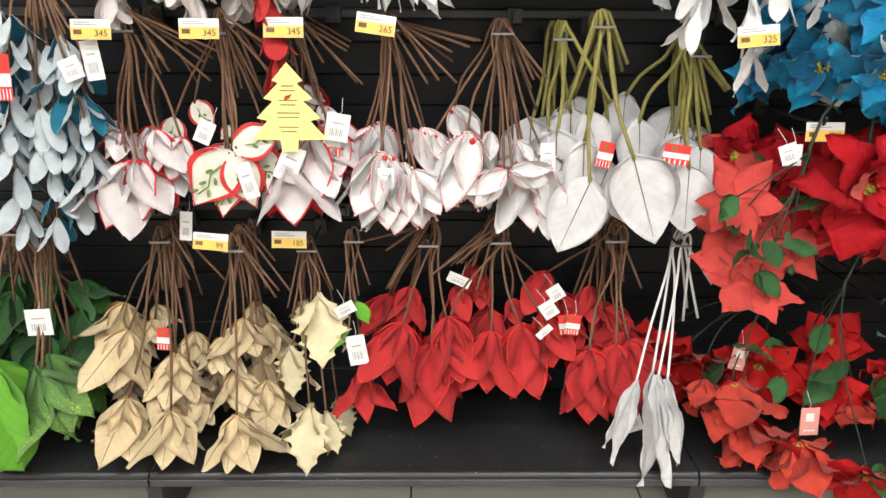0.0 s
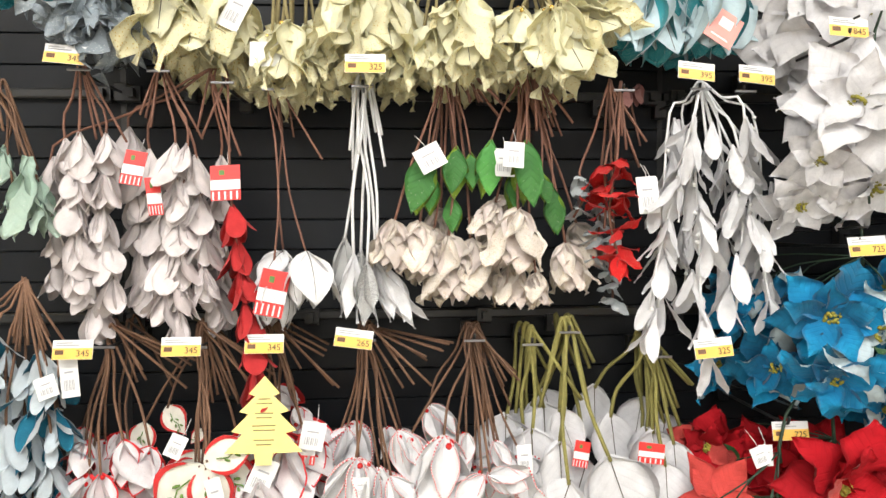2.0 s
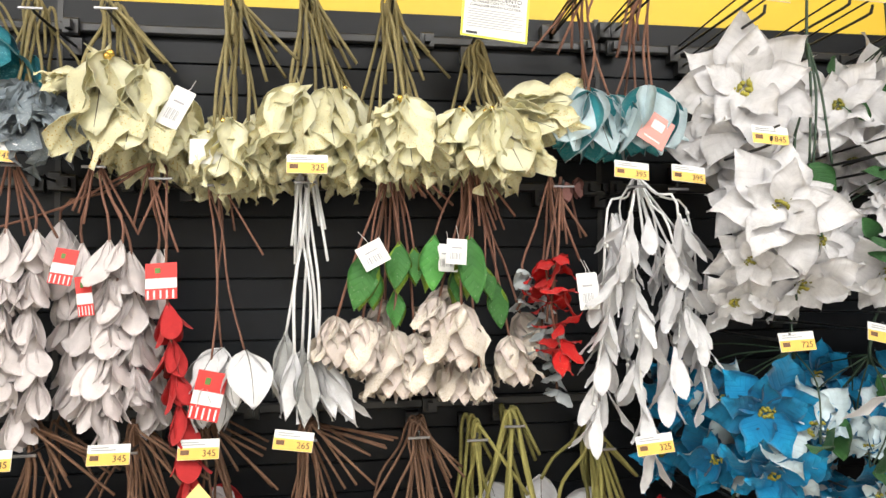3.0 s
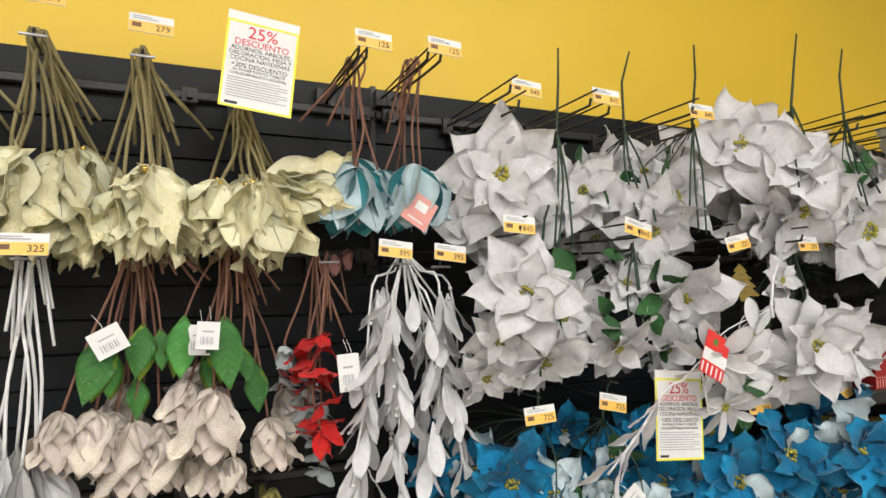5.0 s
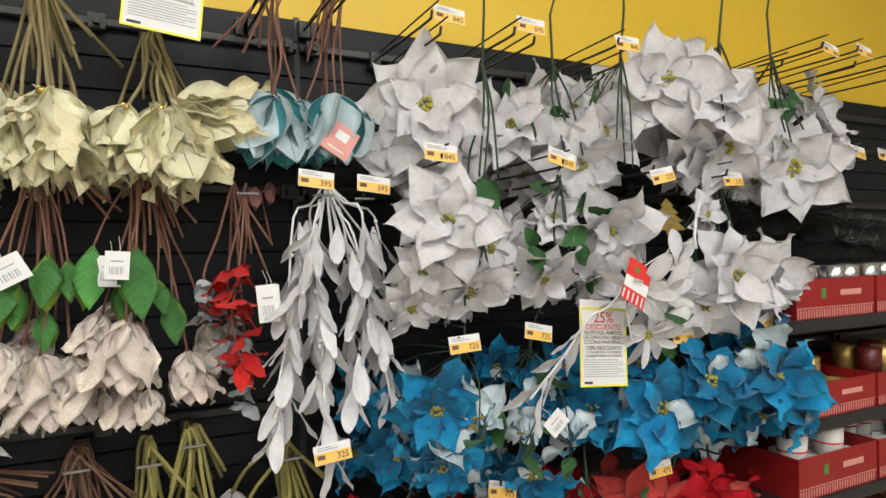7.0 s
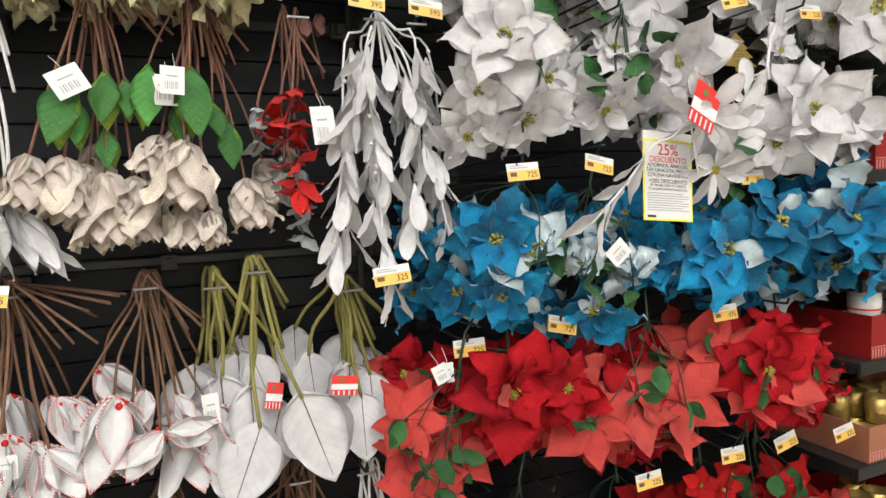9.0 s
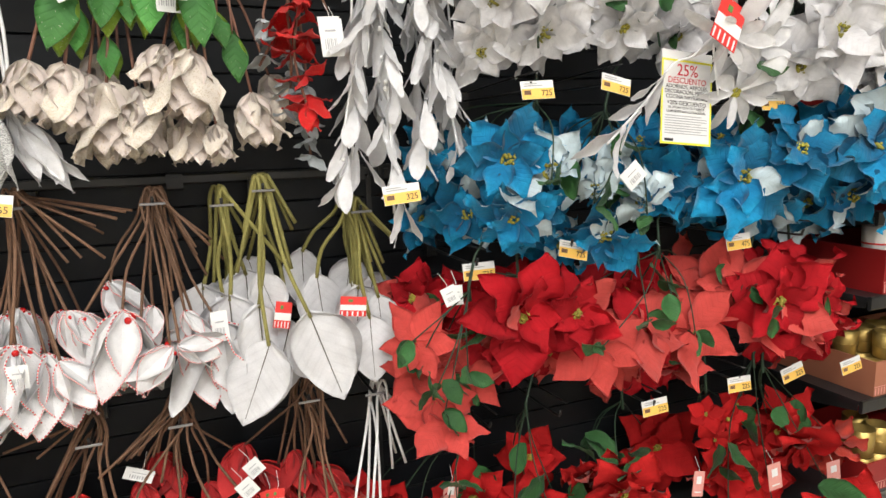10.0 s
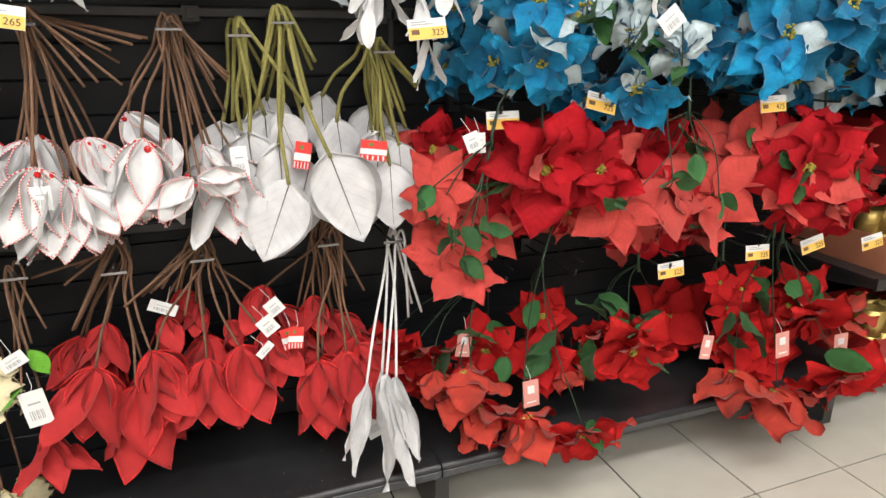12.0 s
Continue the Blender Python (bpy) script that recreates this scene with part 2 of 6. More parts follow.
F = dict(
    beige=fabric("beige_linen_petal", rgb(0.66, 0.52, 0.31), rgb(0.72, 0.6, 0.4), veins=0.5),
    beige_in=fabric("ochre_petal_lining", rgb(0.5, 0.3, 0.1), glitter=rgb(0.75, 0.5, 0.15), glitter_amount=0.25),
    holly=fabric("cream_felt_leaf", rgb(0.72, 0.64, 0.42), veins=0.3),
    holly_b=fabric("olive_felt_leaf", rgb(0.4, 0.34, 0.14), veins=0.3, glitter=rgb(0.7, 0.6, 0.2), glitter_amount=0.4),
    velvet=fabric("red_felt_petal", rgb(0.46, 0.028, 0.03), rgb(0.5, 0.034, 0.034), veins=0.25, sheen=0.05, through_light=0.06),
    velvet_in=fabric("red_satin_lining", rgb(0.4, 0.01, 0.012), veins=0.2, sheen=0.1, rough=0.4, through_light=0.05),
    white=fabric("white_cloth_petal", rgb(0.8, 0.795, 0.81), veins=0.4, through_light=0.3),
    white_soft=fabric("white_felt_petal", rgb(0.83, 0.825, 0.835), veins=0.2, glitter=rgb(0.9, 0.9, 0.9), glitter_amount=0.08, through_light=0.3),
    greyish=fabric("greyish_cloth_lining", rgb(0.74, 0.72, 0.71), veins=0.3),
    red_in=fabric("red_cloth_lining", rgb(0.55, 0.02, 0.02), veins=0.2),
    ivory=fabric("ivory_embroidered_cloth", rgb(0.8, 0.77, 0.68), veins=0.1),
    lace=None,
    blush=fabric("blush_white_felt", rgb(0.82, 0.76, 0.75), veins=0.1, glitter=rgb(0.9, 0.85, 0.8), glitter_amount=0.12, through_light=0.3),
    blush_in=fabric("champagne_glitter_lining", rgb(0.76, 0.69, 0.61), veins=0.2, glitter=rgb(0.75, 0.6, 0.38), glitter_amount=0.9),
    blush_m=fabric("champagne_silk_petal", rgb(0.8, 0.71, 0.66), rgb(0.74, 0.64, 0.57), veins=0.4, glitter=rgb(0.72, 0.58, 0.36), glitter_amount=0.18, through_light=0.3),
    green=fabric("green_satin_leaf", rgb(0.055, 0.21, 0.045), rgb(0.08, 0.26, 0.04), veins=0.8, glitter=rgb(0.5, 0.55, 0.4), glitter_amount=0.04, tone=0.35, rough=0.5),
    green_lime=fabric("lime_green_leaf", rgb(0.17, 0.29, 0.03), rgb(0.26, 0.36, 0.035), veins=0.8, glitter=rgb(0.8, 0.8, 0.6), glitter_amount=0.1, tone=0.3, rough=0.5),
    green_dark=fabric("dark_green_leaf", rgb(0.03, 0.11, 0.03), rgb(0.05, 0.15, 0.04), veins=0.8, tone=0.3, rough=0.55),
    green_gl=fabric("green_leaf_gold_glitter", rgb(0.1, 0.22, 0.06), rgb(0.16, 0.3, 0.07), veins=0.8, glitter=rgb(0.7, 0.7, 0.1), glitter_amount=0.35, tone=0.2),
    green_br=fabric("bright_green_leaf", rgb(0.15, 0.42, 0.04), veins=0.8, tone=0.1),
    pale=fabric("pale_sage_leaf", rgb(0.36, 0.48, 0.4), rgb(0.45, 0.55, 0.46), veins=0.5, glitter=rgb(0.8, 0.85, 0.8), glitter_amount=0.1),
    blue_pale=fabric("pale_blue_white_leaflet", rgb(0.64, 0.71, 0.75), veins=0.2, through_light=0.3),
    blue_gl=fabric("turquoise_glitter_backing", rgb(0.008, 0.12, 0.2), veins=0.1, glitter=rgb(0.05, 0.35, 0.45), glitter_amount=0.5),
    cream=fabric("cream_yellow_silk_petal", rgb(0.88, 0.86, 0.64), rgb(0.87, 0.84, 0.56), veins=0.4, through_light=0.3),
    cream_in=fabric("cream_gold_glitter_lining", rgb(0.85, 0.81, 0.55), veins=0.3, glitter=rgb(0.85, 0.62, 0.16), glitter_amount=0.3, through_light=0.3),
    grey=fabric("slate_grey_leaf", rgb(0.22, 0.26, 0.29), rgb(0.33, 0.37, 0.4), veins=0.8, glitter=rgb(0.7, 0.75, 0.8), glitter_amount=0.3),
    teal=fabric("teal_sheer_leaf", rgb(0.012, 0.17, 0.22), veins=0.4, glitter=rgb(0.2, 0.6, 0.65), glitter_amount=0.4, rough=0.4),
    ice=fabric("ice_blue_cloth", rgb(0.64, 0.77, 0.81), veins=0.35, through_light=0.3),
    ice_in=fabric("teal_glitter_edge", rgb(0.04, 0.3, 0.34), veins=0.2, glitter=rgb(0.25, 0.65, 0.68), glitter_amount=0.9),
    mauve=fabric("dusty_rose_leaf", rgb(0.36, 0.17, 0.15), veins=0.4),
    silver=fabric("silver_grey_leaf", rgb(0.5, 0.54, 0.55), veins=0.4, glitter=rgb(0.8, 0.82, 0.84), glitter_amount=0.3),
    red_gl=fabric("red_glitter_petal", rgb(0.55, 0.012, 0.012), veins=0.3, glitter=rgb(0.75, 0.4, 0.2), glitter_amount=0.15),
    p_white=fabric("white_poinsettia_petal", rgb(0.82, 0.81, 0.82), veins=0.45, tone=0.04, through_light=0.4),
    # paler tips and wide tone spread paint highlights and shade into the blue
    p_blue=fabric("blue_velvet_poinsettia_petal", rgb(0.004, 0.15, 0.32), rgb(0.012, 0.33, 0.55), veins=0.9, through_light=0.12, sheen=0.15, tone=0.45),
    p_blue_b=fabric("pale_blue_petal_back", rgb(0.55, 0.66, 0.7), veins=0.6, tone=0.1),
    p_red=fabric("red_velvet_poinsettia_petal", rgb(0.36, 0.004, 0.01), rgb(0.42, 0.005, 0.012), veins=0.7, through_light=0.06, sheen=0.0, tone=0.2),
    p_red_b=fabric("coral_red_petal_back", rgb(0.52, 0.065, 0.055), veins=0.6, tone=0.12),
    p_coral=fabric("coral_red_cotton_petal", rgb(0.56, 0.062, 0.052), veins=0.5, tone=0.1),
    p_scarlet=fabric("scarlet_poinsettia_petal", rgb(0.5, 0.01, 0.012), rgb(0.55, 0.018, 0.016), veins=0.6, through_light=0.1, sheen=0.0, tone=0.15),
    p_scarlet_b=fabric("orange_red_petal_back", rgb(0.5, 0.05, 0.032), veins=0.6, tone=0.15),
)


def lace_material():
    m = bpy.data.materials.new("black_white_zigzag_lace")
    m.use_nodes = True
    n, l = m.node_tree.nodes, m.node_tree.links
    p = n["Principled BSDF"]
    p.inputs["Roughness"].default_value = 0.8
    tc = n.new("ShaderNodeTexCoord")
    w = n.new("ShaderNodeTexVoronoi")
    w.inputs["Scale"].default_value = 22.0
    w.distance = "MANHATTAN"
    l.new(tc.outputs["Object"], w.inputs["Vector"])
    wv = n.new("ShaderNodeMath")
    wv.operation = "PINGPONG"
    wv.inputs[1].default_value = 0.22
    l.new(w.outputs["Distance"], wv.inputs[0])
    r = n.new("ShaderNodeMapRange")
    r.inputs["From Min"].default_value = 0.09
    r.inputs["From Max"].default_value = 0.13
    l.new(wv.outputs[0], r.inputs["Value"])
    mx = n.new("ShaderNodeMix")
    mx.data_type = "RGBA"
    mx.inputs[6].default_value = (0.1, 0.1, 0.1, 1)
    mx.inputs[7].default_value = (0.7, 0.7, 0.68, 1)
    l.new(r.outputs[0], mx.inputs[0])
    l.new(mx.outputs[2], p.inputs["Base Color"])
    return m


F["lace"] = lace_material()


def glow(name, colour, strength):
    m = bpy.data.materials.new(name)
    m.use_nodes = True
    n = m.node_tree.nodes
    p = n["Principled BSDF"]
    p.inputs["Emission Color"].default_value = colour
    p.inputs["Emission Strength"].default_value = strength
    return m


# ---------------------------------------------------------------- mesh helpers
def mesh(name, verts, faces, mats, index=None, smooth=False):
    me = bpy.data.meshes.new(name)
    me.from_pydata([tuple(v) for v in verts], [], faces)
    for k in (mats if isinstance(mats, (list, tuple)) else [mats]):
        me.materials.append(k)
    if index is not None:
        me.polygons.foreach_set("material_index", index)
    if smooth:
        me.polygons.foreach_set("use_smooth", [True] * len(me.polygons))
    me.update()
    return me


def child(name, me, parent, m=None, label=""):
    """A part: a mesh under its thing, at the pose m in the thing's own axes."""
    ob = new(name, me)
    ob.parent = parent
    if m is not None:
        ob.matrix_basis = m
    return tagged(ob, label)


def empty(name, place, label, category, group="", kind=""):
    ob = new(name)
    ob.empty_display_size = 0.02
    ob.location = tuple(place)
    return tagged(ob, label, category, group, kind)


def box_data(x0, x1, y0, y1, z0, z1, b=0.0):
    """Verts and faces of a box; with b its edges along x are chamfered."""
    if b <= 0:
        v = [(x, y, z) for x in (x0, x1) for y in (y0, y1) for z in (z0, z1)]
        f = [(0, 1, 3, 2), (4, 6, 7, 5), (0, 4, 5, 1), (2, 3, 7, 6), (0, 2, 6, 4), (1, 5, 7, 3)]
        return v, f
    prof = [(y0 + b, z0), (y1 - b, z0), (y1, z0 + b), (y1, z1 - b), (y1 - b, z1), (y0 + b, z1), (y0, z1 - b), (y0, z0 + b)]
    v = [(x0 + b * 0.5, y, z) for y, z in prof] + [(x1 - b * 0.5, y, z) for y, z in prof]
    f = [(i, i + 8, (i + 1) % 8 + 8, (i + 1) % 8) for i in range(8)] + [tuple(range(8)), tuple(range(15, 7, -1))]
    return v, f


def box_mesh(name, mat, *a, b=0.0):
    v, f = box_data(*a, b=b)
    return mesh(name, v, f, mat)


def join(parts):
    """Several (verts, faces, index) in one."""
    V, Fa, I = [], [], []
    for v, f, i in parts:
        k = len(V)
        V += v
        Fa += [tuple(q + k for q in face) for face in f]
        I += [i] * len(f)
    return V, Fa, I


def tube_data(points, radius, sides=6, taper=1.0):
    P = [Vector(p) for p in points]
    v, f = [], []
    side = None
    for i, p in enumerate(P):
        d = (P[min(i + 1, len(P) - 1)] - P[max(i - 1, 0)]).normalized()
        if side is None:
            side = d.orthogonal().normalized()
        side = (side - d * side.dot(d)).normalized()
        up = d.cross(side)
        r = radius * (1 + (taper - 1) * i / (len(P) - 1))
        for k in range(sides):
            a = 2 * math.pi * k / sides
            v.append(p + (side * math.cos(a) + up * math.sin(a)) * r)
    for i in range(len(P) - 1):
        for k in range(sides):
            f.append((i * sides + k, i * sides + (k + 1) % sides, (i + 1) * sides + (k + 1) % sides, (i + 1) * sides + k))
    f.append(tuple(range(sides))[::-1])
    f.append(tuple(range((len(P) - 1) * sides, len(P) * sides)))
    return v, f


def tube(name, points, radius, mat, sides=6, taper=1.0):
    v, f = tube_data(points, radius, sides, taper)
    return mesh(name, v, f, mat, smooth=True)


def glide(points, n):
    """Catmull-Rom points through the given ones."""
    P = [Vector(p) for p in points]
    P = [P[0] * 2 - P[1]] + P + [P[-1] * 2 - P[-2]]
    out = []
    for i in range(1, len(P) - 2):
        a, b, c, d = P[i - 1:i + 3]
        for k in range(n):
            t = k / n
            out.append(0.5 * (2 * b + (c - a) * t + (2 * a - 5 * b + 4 * c - d) * t * t + (3 * b - a - 3 * c + d) * t ** 3))
    out.append(P[-2])
    return out


def lathe_data(profile, sides=16, centre=(0, 0)):
    v, f = [], []
    for r, z in profile:
        for k in range(sides):
            a = 2 * math.pi * k / sides
            v.append((centre[0] + r * math.cos(a), centre[1] + r * math.sin(a), z))
    for i in range(len(profile) - 1):
        for k in range(sides):
            f.append((i * sides + k, i * sides + (k + 1) % sides, (i + 1) * sides + (k + 1) % sides, (i + 1) * sides + k))
    f.append(tuple(range(sides))[::-1])
    f.append(tuple(range((len(profile) - 1) * sides, len(profile) * sides)))
    return v, f


TEXTS = {}


def text_mesh(body, size, mat, align="CENTER"):
    key = (body, size, mat.name, align)
    if key not in TEXTS:
        cu = bpy.data.curves.new("print", "FONT")
        cu.body, cu.size, cu.align_x, cu.align_y = body, size, align, "CENTER"
        cu.extrude = 0.0001
        cu.resolution_u = 4
        ob = bpy.data.objects.new("print", cu)
        scene.collection.objects.link(ob)
        bpy.context.view_layer.update()
        me = bpy.data.meshes.new_from_object(ob.evaluated_get(bpy.context.evaluated_depsgraph_get()))
        bpy.data.objects.remove(ob)
        me.materials.clear()
        me.materials.append(mat)
        TEXTS[key] = me
    return TEXTS[key]


UPRIGHT = Matrix.Rotation(radians(90), 4, "X")


# ---------------------------------------------------------------- the setting
def build_floor():
    """Large tiles of 0.58 m laid on a dark bed, with open joints; one column is cut in halves."""
    V, Fa = box_data(-4.5, 6.5, -3.6, 2.2, -0.05, -0.004)
    floor = tagged(new("floor", mesh("floor", V, Fa, M["grout"])), "beige ceramic tiled shop floor with dark joints", "floor", kind="structure")
    s = 0.584
    for i in range(-10, 10):
        for j in range(-9, 2):
            x, y = 1.104 + s * i, 1.063 + s * j
            for a, b in ((0.0, 0.287), (0.287, s)) if i == 0 else ((0.0, s),):
                tv, tf = box_data(x + a + 0.002, x + b - 0.002, y + 0.002, y + s - 0.002, -0.006, 0.0, b=0.0012)
                child("tile", mesh("tile", tv, tf, M["tile"]), floor)


def build_shell():
    tagged(new("ceiling", box_mesh("ceiling", M["ceiling"], -4.5, 6.5, -3.6, 2.2, CEIL, CEIL + 0.1)), "plain white shop ceiling", "ceiling", kind="structure")
    tagged(new("wall_north", box_mesh("wall_north", M["yellow"], -4.5, 6.5, 1.66, 1.8, 0.0, CEIL)), "glossy yellow painted wall above the display", "wall", kind="structure")
    # the three grey walls are unseen additions; their grey sets the bounced fill light
    tagged(new("wall_south", box_mesh("wall_south", M["unseen_wall"], -4.5, 6.5, -3.6, -3.5, 0.0, CEIL)), "unseen plain grey wall added behind the aisle", "wall", kind="structure")
    tagged(new("wall_west", box_mesh("wall_west", M["unseen_wall"], -4.5, -4.4, -3.5, 1.66, 0.0, CEIL)), "unseen plain grey side wall added to close the aisle", "wall", kind="structure")
    tagged(new("wall_east", box_mesh("wall_east", M["unseen_wall"], 6.4, 6.5, -3.5, 1.66, 0.0, CEIL)), "unseen plain grey side wall added to close the aisle", "wall", kind="structure")


def build_bay(i):
    """One bay: slatted black back panel with rails, a base deck with a rounded edge, feet."""
    x0, x1 = JOINTS[i] + 0.002, JOINTS[i + 1] - 0.002
    bay = empty("display_bay", (x0, PANEL_Y, 0), "black steel shop display bay with slatted back panel", "display rack", "display bays", "structure")
    o = Matrix.Translation((-x0, -PANEL_Y, 0))
    child("back_sheet", box_mesh("back_sheet", M["panel"], x0, x1, PANEL_Y + 0.012, PANEL_Y + 0.03, 0.05, TOP - 0.004), bay, o)
    n = 27
    h = (TOP - DECK) / n
    slat = box_mesh("slat", M["panel"], 0, x1 - x0, 0, 0.011, 0.0012, h - 0.0012, b=0.0018)
    for k in range(n):
        child("slat", slat, bay, Matrix.Translation((0, 0, DECK + h * k)))
    # rails that carry the hooks, with clip brackets at the ends
    for z in (1.985, 1.645, 1.15, 0.715):
        v, f = box_data(x0, x1, PANEL_Y - 0.018, PANEL_Y - 0.001, z - 0.011, z + 0.011, b=0.004)
        child("rail", mesh("rail", v, f, M["hook"]), bay, o)
        parts = []
        for x in (x0 + 0.03, x0 + 0.41, x0 + 0.8, x1 - 0.03):
            v, f = box_data(x - 0.018, x + 0.018, PANEL_Y - 0.03, PANEL_Y - 0.0185, z - 0.022, z + 0.016, b=0.004)
            parts.append((v, f, 0))
            v, f = box_data(x - 0.006, x + 0.006, PANEL_Y - 0.045, PANEL_Y - 0.03, z - 0.012, z + 0.006)
            parts.append((v, f, 0))
        V, Fa, I = join(parts)
        child("rail_clip", mesh("rail_clip", V, Fa, M["hook"], I), bay, o)
    # slotted upright at the joint
    parts = [(*box_data(x1 - 0.004, x1 + 0.008, PANEL_Y - 0.002, PANEL_Y + 0.03, 0.05, TOP + 0.004), 0)]
    V, Fa, I = join(parts)
    child("upright", mesh("upright", V, Fa, M["hook"], I), bay, o)
    # deck: flat top, rolled front edge
    prof = [(PANEL_Y, DECK - 0.004), (PANEL_Y, DECK), (1.222, DECK)]
    for k in range(7):
        a = radians(90 + 15 * k)
        prof.append((1.217 + 0.012 * math.cos(a), DECK - 0.012 + 0.012 * math.sin(a)))
    prof += [(1.205, DECK - 0.032), (1.215, DECK - 0.036), (1.217, DECK - 0.004)]
    V = [(x, y, z) for x in (x0, x1) for y, z in prof]
    m = len(prof)
    Fa = [(k, k + 1, k + 1 + m, k + m) for k in range(m - 1)] + [(m - 1, 0, m, 2 * m - 1)]
    child("deck", mesh("deck", V, Fa, M["deck"]), bay, o, "scuffed black steel deck")
    child("deck_edge", box_mesh("deck_edge", M["lip"], x0, x1, 1.2015, 1.2045, DECK - 0.031, DECK - 0.013, b=0.001), bay, o, "grey steel edge strip")
    parts = []
    k = x0 + 0.02
    while k < x1:
        parts.append((*lathe_data([(0.0022, DECK + 0.0003), (0.0018, DECK + 0.0008)], 6, (k, 1.236)), 0))
        k += 0.024
    V, Fa, I = join(parts)
    tagged(child("deck_perforation", mesh("deck_perforation", V, Fa, M["lip"], I), bay, o), kind="stuff")
    # foot bracket below the joint
    parts = [(*box_data(x0 - 0.016, x0 + 0.02, 1.212, 1.50, 0.03, DECK - 0.038, b=0.003), 0),
             (*box_data(x0 - 0.022, x0 + 0.026, 1.216, 1.26, 0.012, 0.03, b=0.002), 0),
             (*box_data(x0 - 0.01, x0 + 0.012, 1.2085, 1.2115, 0.07, 0.1), 1)]
    parts.append((*lathe_data([(0.016, 0.0), (0.016, 0.008), (0.007, 0.012), (0.007, 0.03)], 10, (x0, 1.24)), 0))
    V, Fa, I = join(parts)
    child("foot_bracket", mesh("foot_bracket", V, Fa, [M["hook"], M["lip"]], I), bay, o)
    # dark sheet added for the shade under the open deck; there is no kick plate
    child("kick_panel", box_mesh("kick_panel", M["deck"], x0, x1, 1.49, 1.50, 0.0, DECK - 0.01), bay, o)


LAMP_MAT = glow("lamp_diffuser", (1.0, 0.985, 0.95, 1), 6.0)


def build_lamps():
    """Long ceiling fittings over the aisle."""
    for x in (-1.5, 1.3):
        for y in (-2.5, -0.65):
            fit_ob = empty("ceiling_light", (x, y, CEIL - 0.05), "white panel ceiling light fitting, switched on", "ceiling light", "aisle ceiling lights")
            child("housing", box_mesh("housing", M["ceiling"], -1.2, 1.2, -0.33, 0.33, 0.0, 0.05, b=0.004), fit_ob)
            child("diffuser", box_mesh("diffuser", LAMP_MAT, -1.17, 1.17, -0.3, 0.3, -0.012, -0.0005, b=0.003), fit_ob)
            la = bpy.data.lights.new("aisle_lamp", "AREA")
            la.shape, la.size, la.size_y, la.energy, la.color = "RECTANGLE", 2.3, 0.6, LAMP_POWER, (1.0, 0.985, 0.97)
            lo = new("aisle_lamp", la)
            lo.matrix_world = pose(x, y, CEIL - 0.075)


build_floor()
build_shell()
for bay_index in range(4):
    build_bay(bay_index)
build_lamps()


# ---------------------------------------------------------------- petals and leaves
def width_of(shape, u):
    if shape == "ovate":
        return max(0.06, math.sin(math.pi * min(1, u) ** 0.78) ** 0.8) if u < 1 else 0.0
    if shape == "spoon":
        return 0.10 + 0.9 * math.sin(math.pi * u ** 1.5) ** 0.7 if u < 0.999 else 0.2
    if shape == "lance":
        return max(0.05, math.sin(math.pi * u ** 0.9) ** 1.1) if u < 1 else 0.0
    if shape == "round":
        return max(0.12, math.sin(math.pi * u ** 0.9) ** 0.5) if u < 1 else 0.0
    if shape == "poinsettia":
        return max(0.1, math.sin(math.pi * u ** 0.78) ** 0.8 * min(1.0, ((1.0 - u) / 0.5) ** 0.35)) if u < 1 else 0.0
    if shape == "star":
        return max(0.1, math.sin(math.pi * u ** 0.8) ** 1.1) if u < 1 else 0.0
    return 0.08 + 0.92 * math.sin(math.pi * u ** 1.1) ** 0.9


PETALS = {}


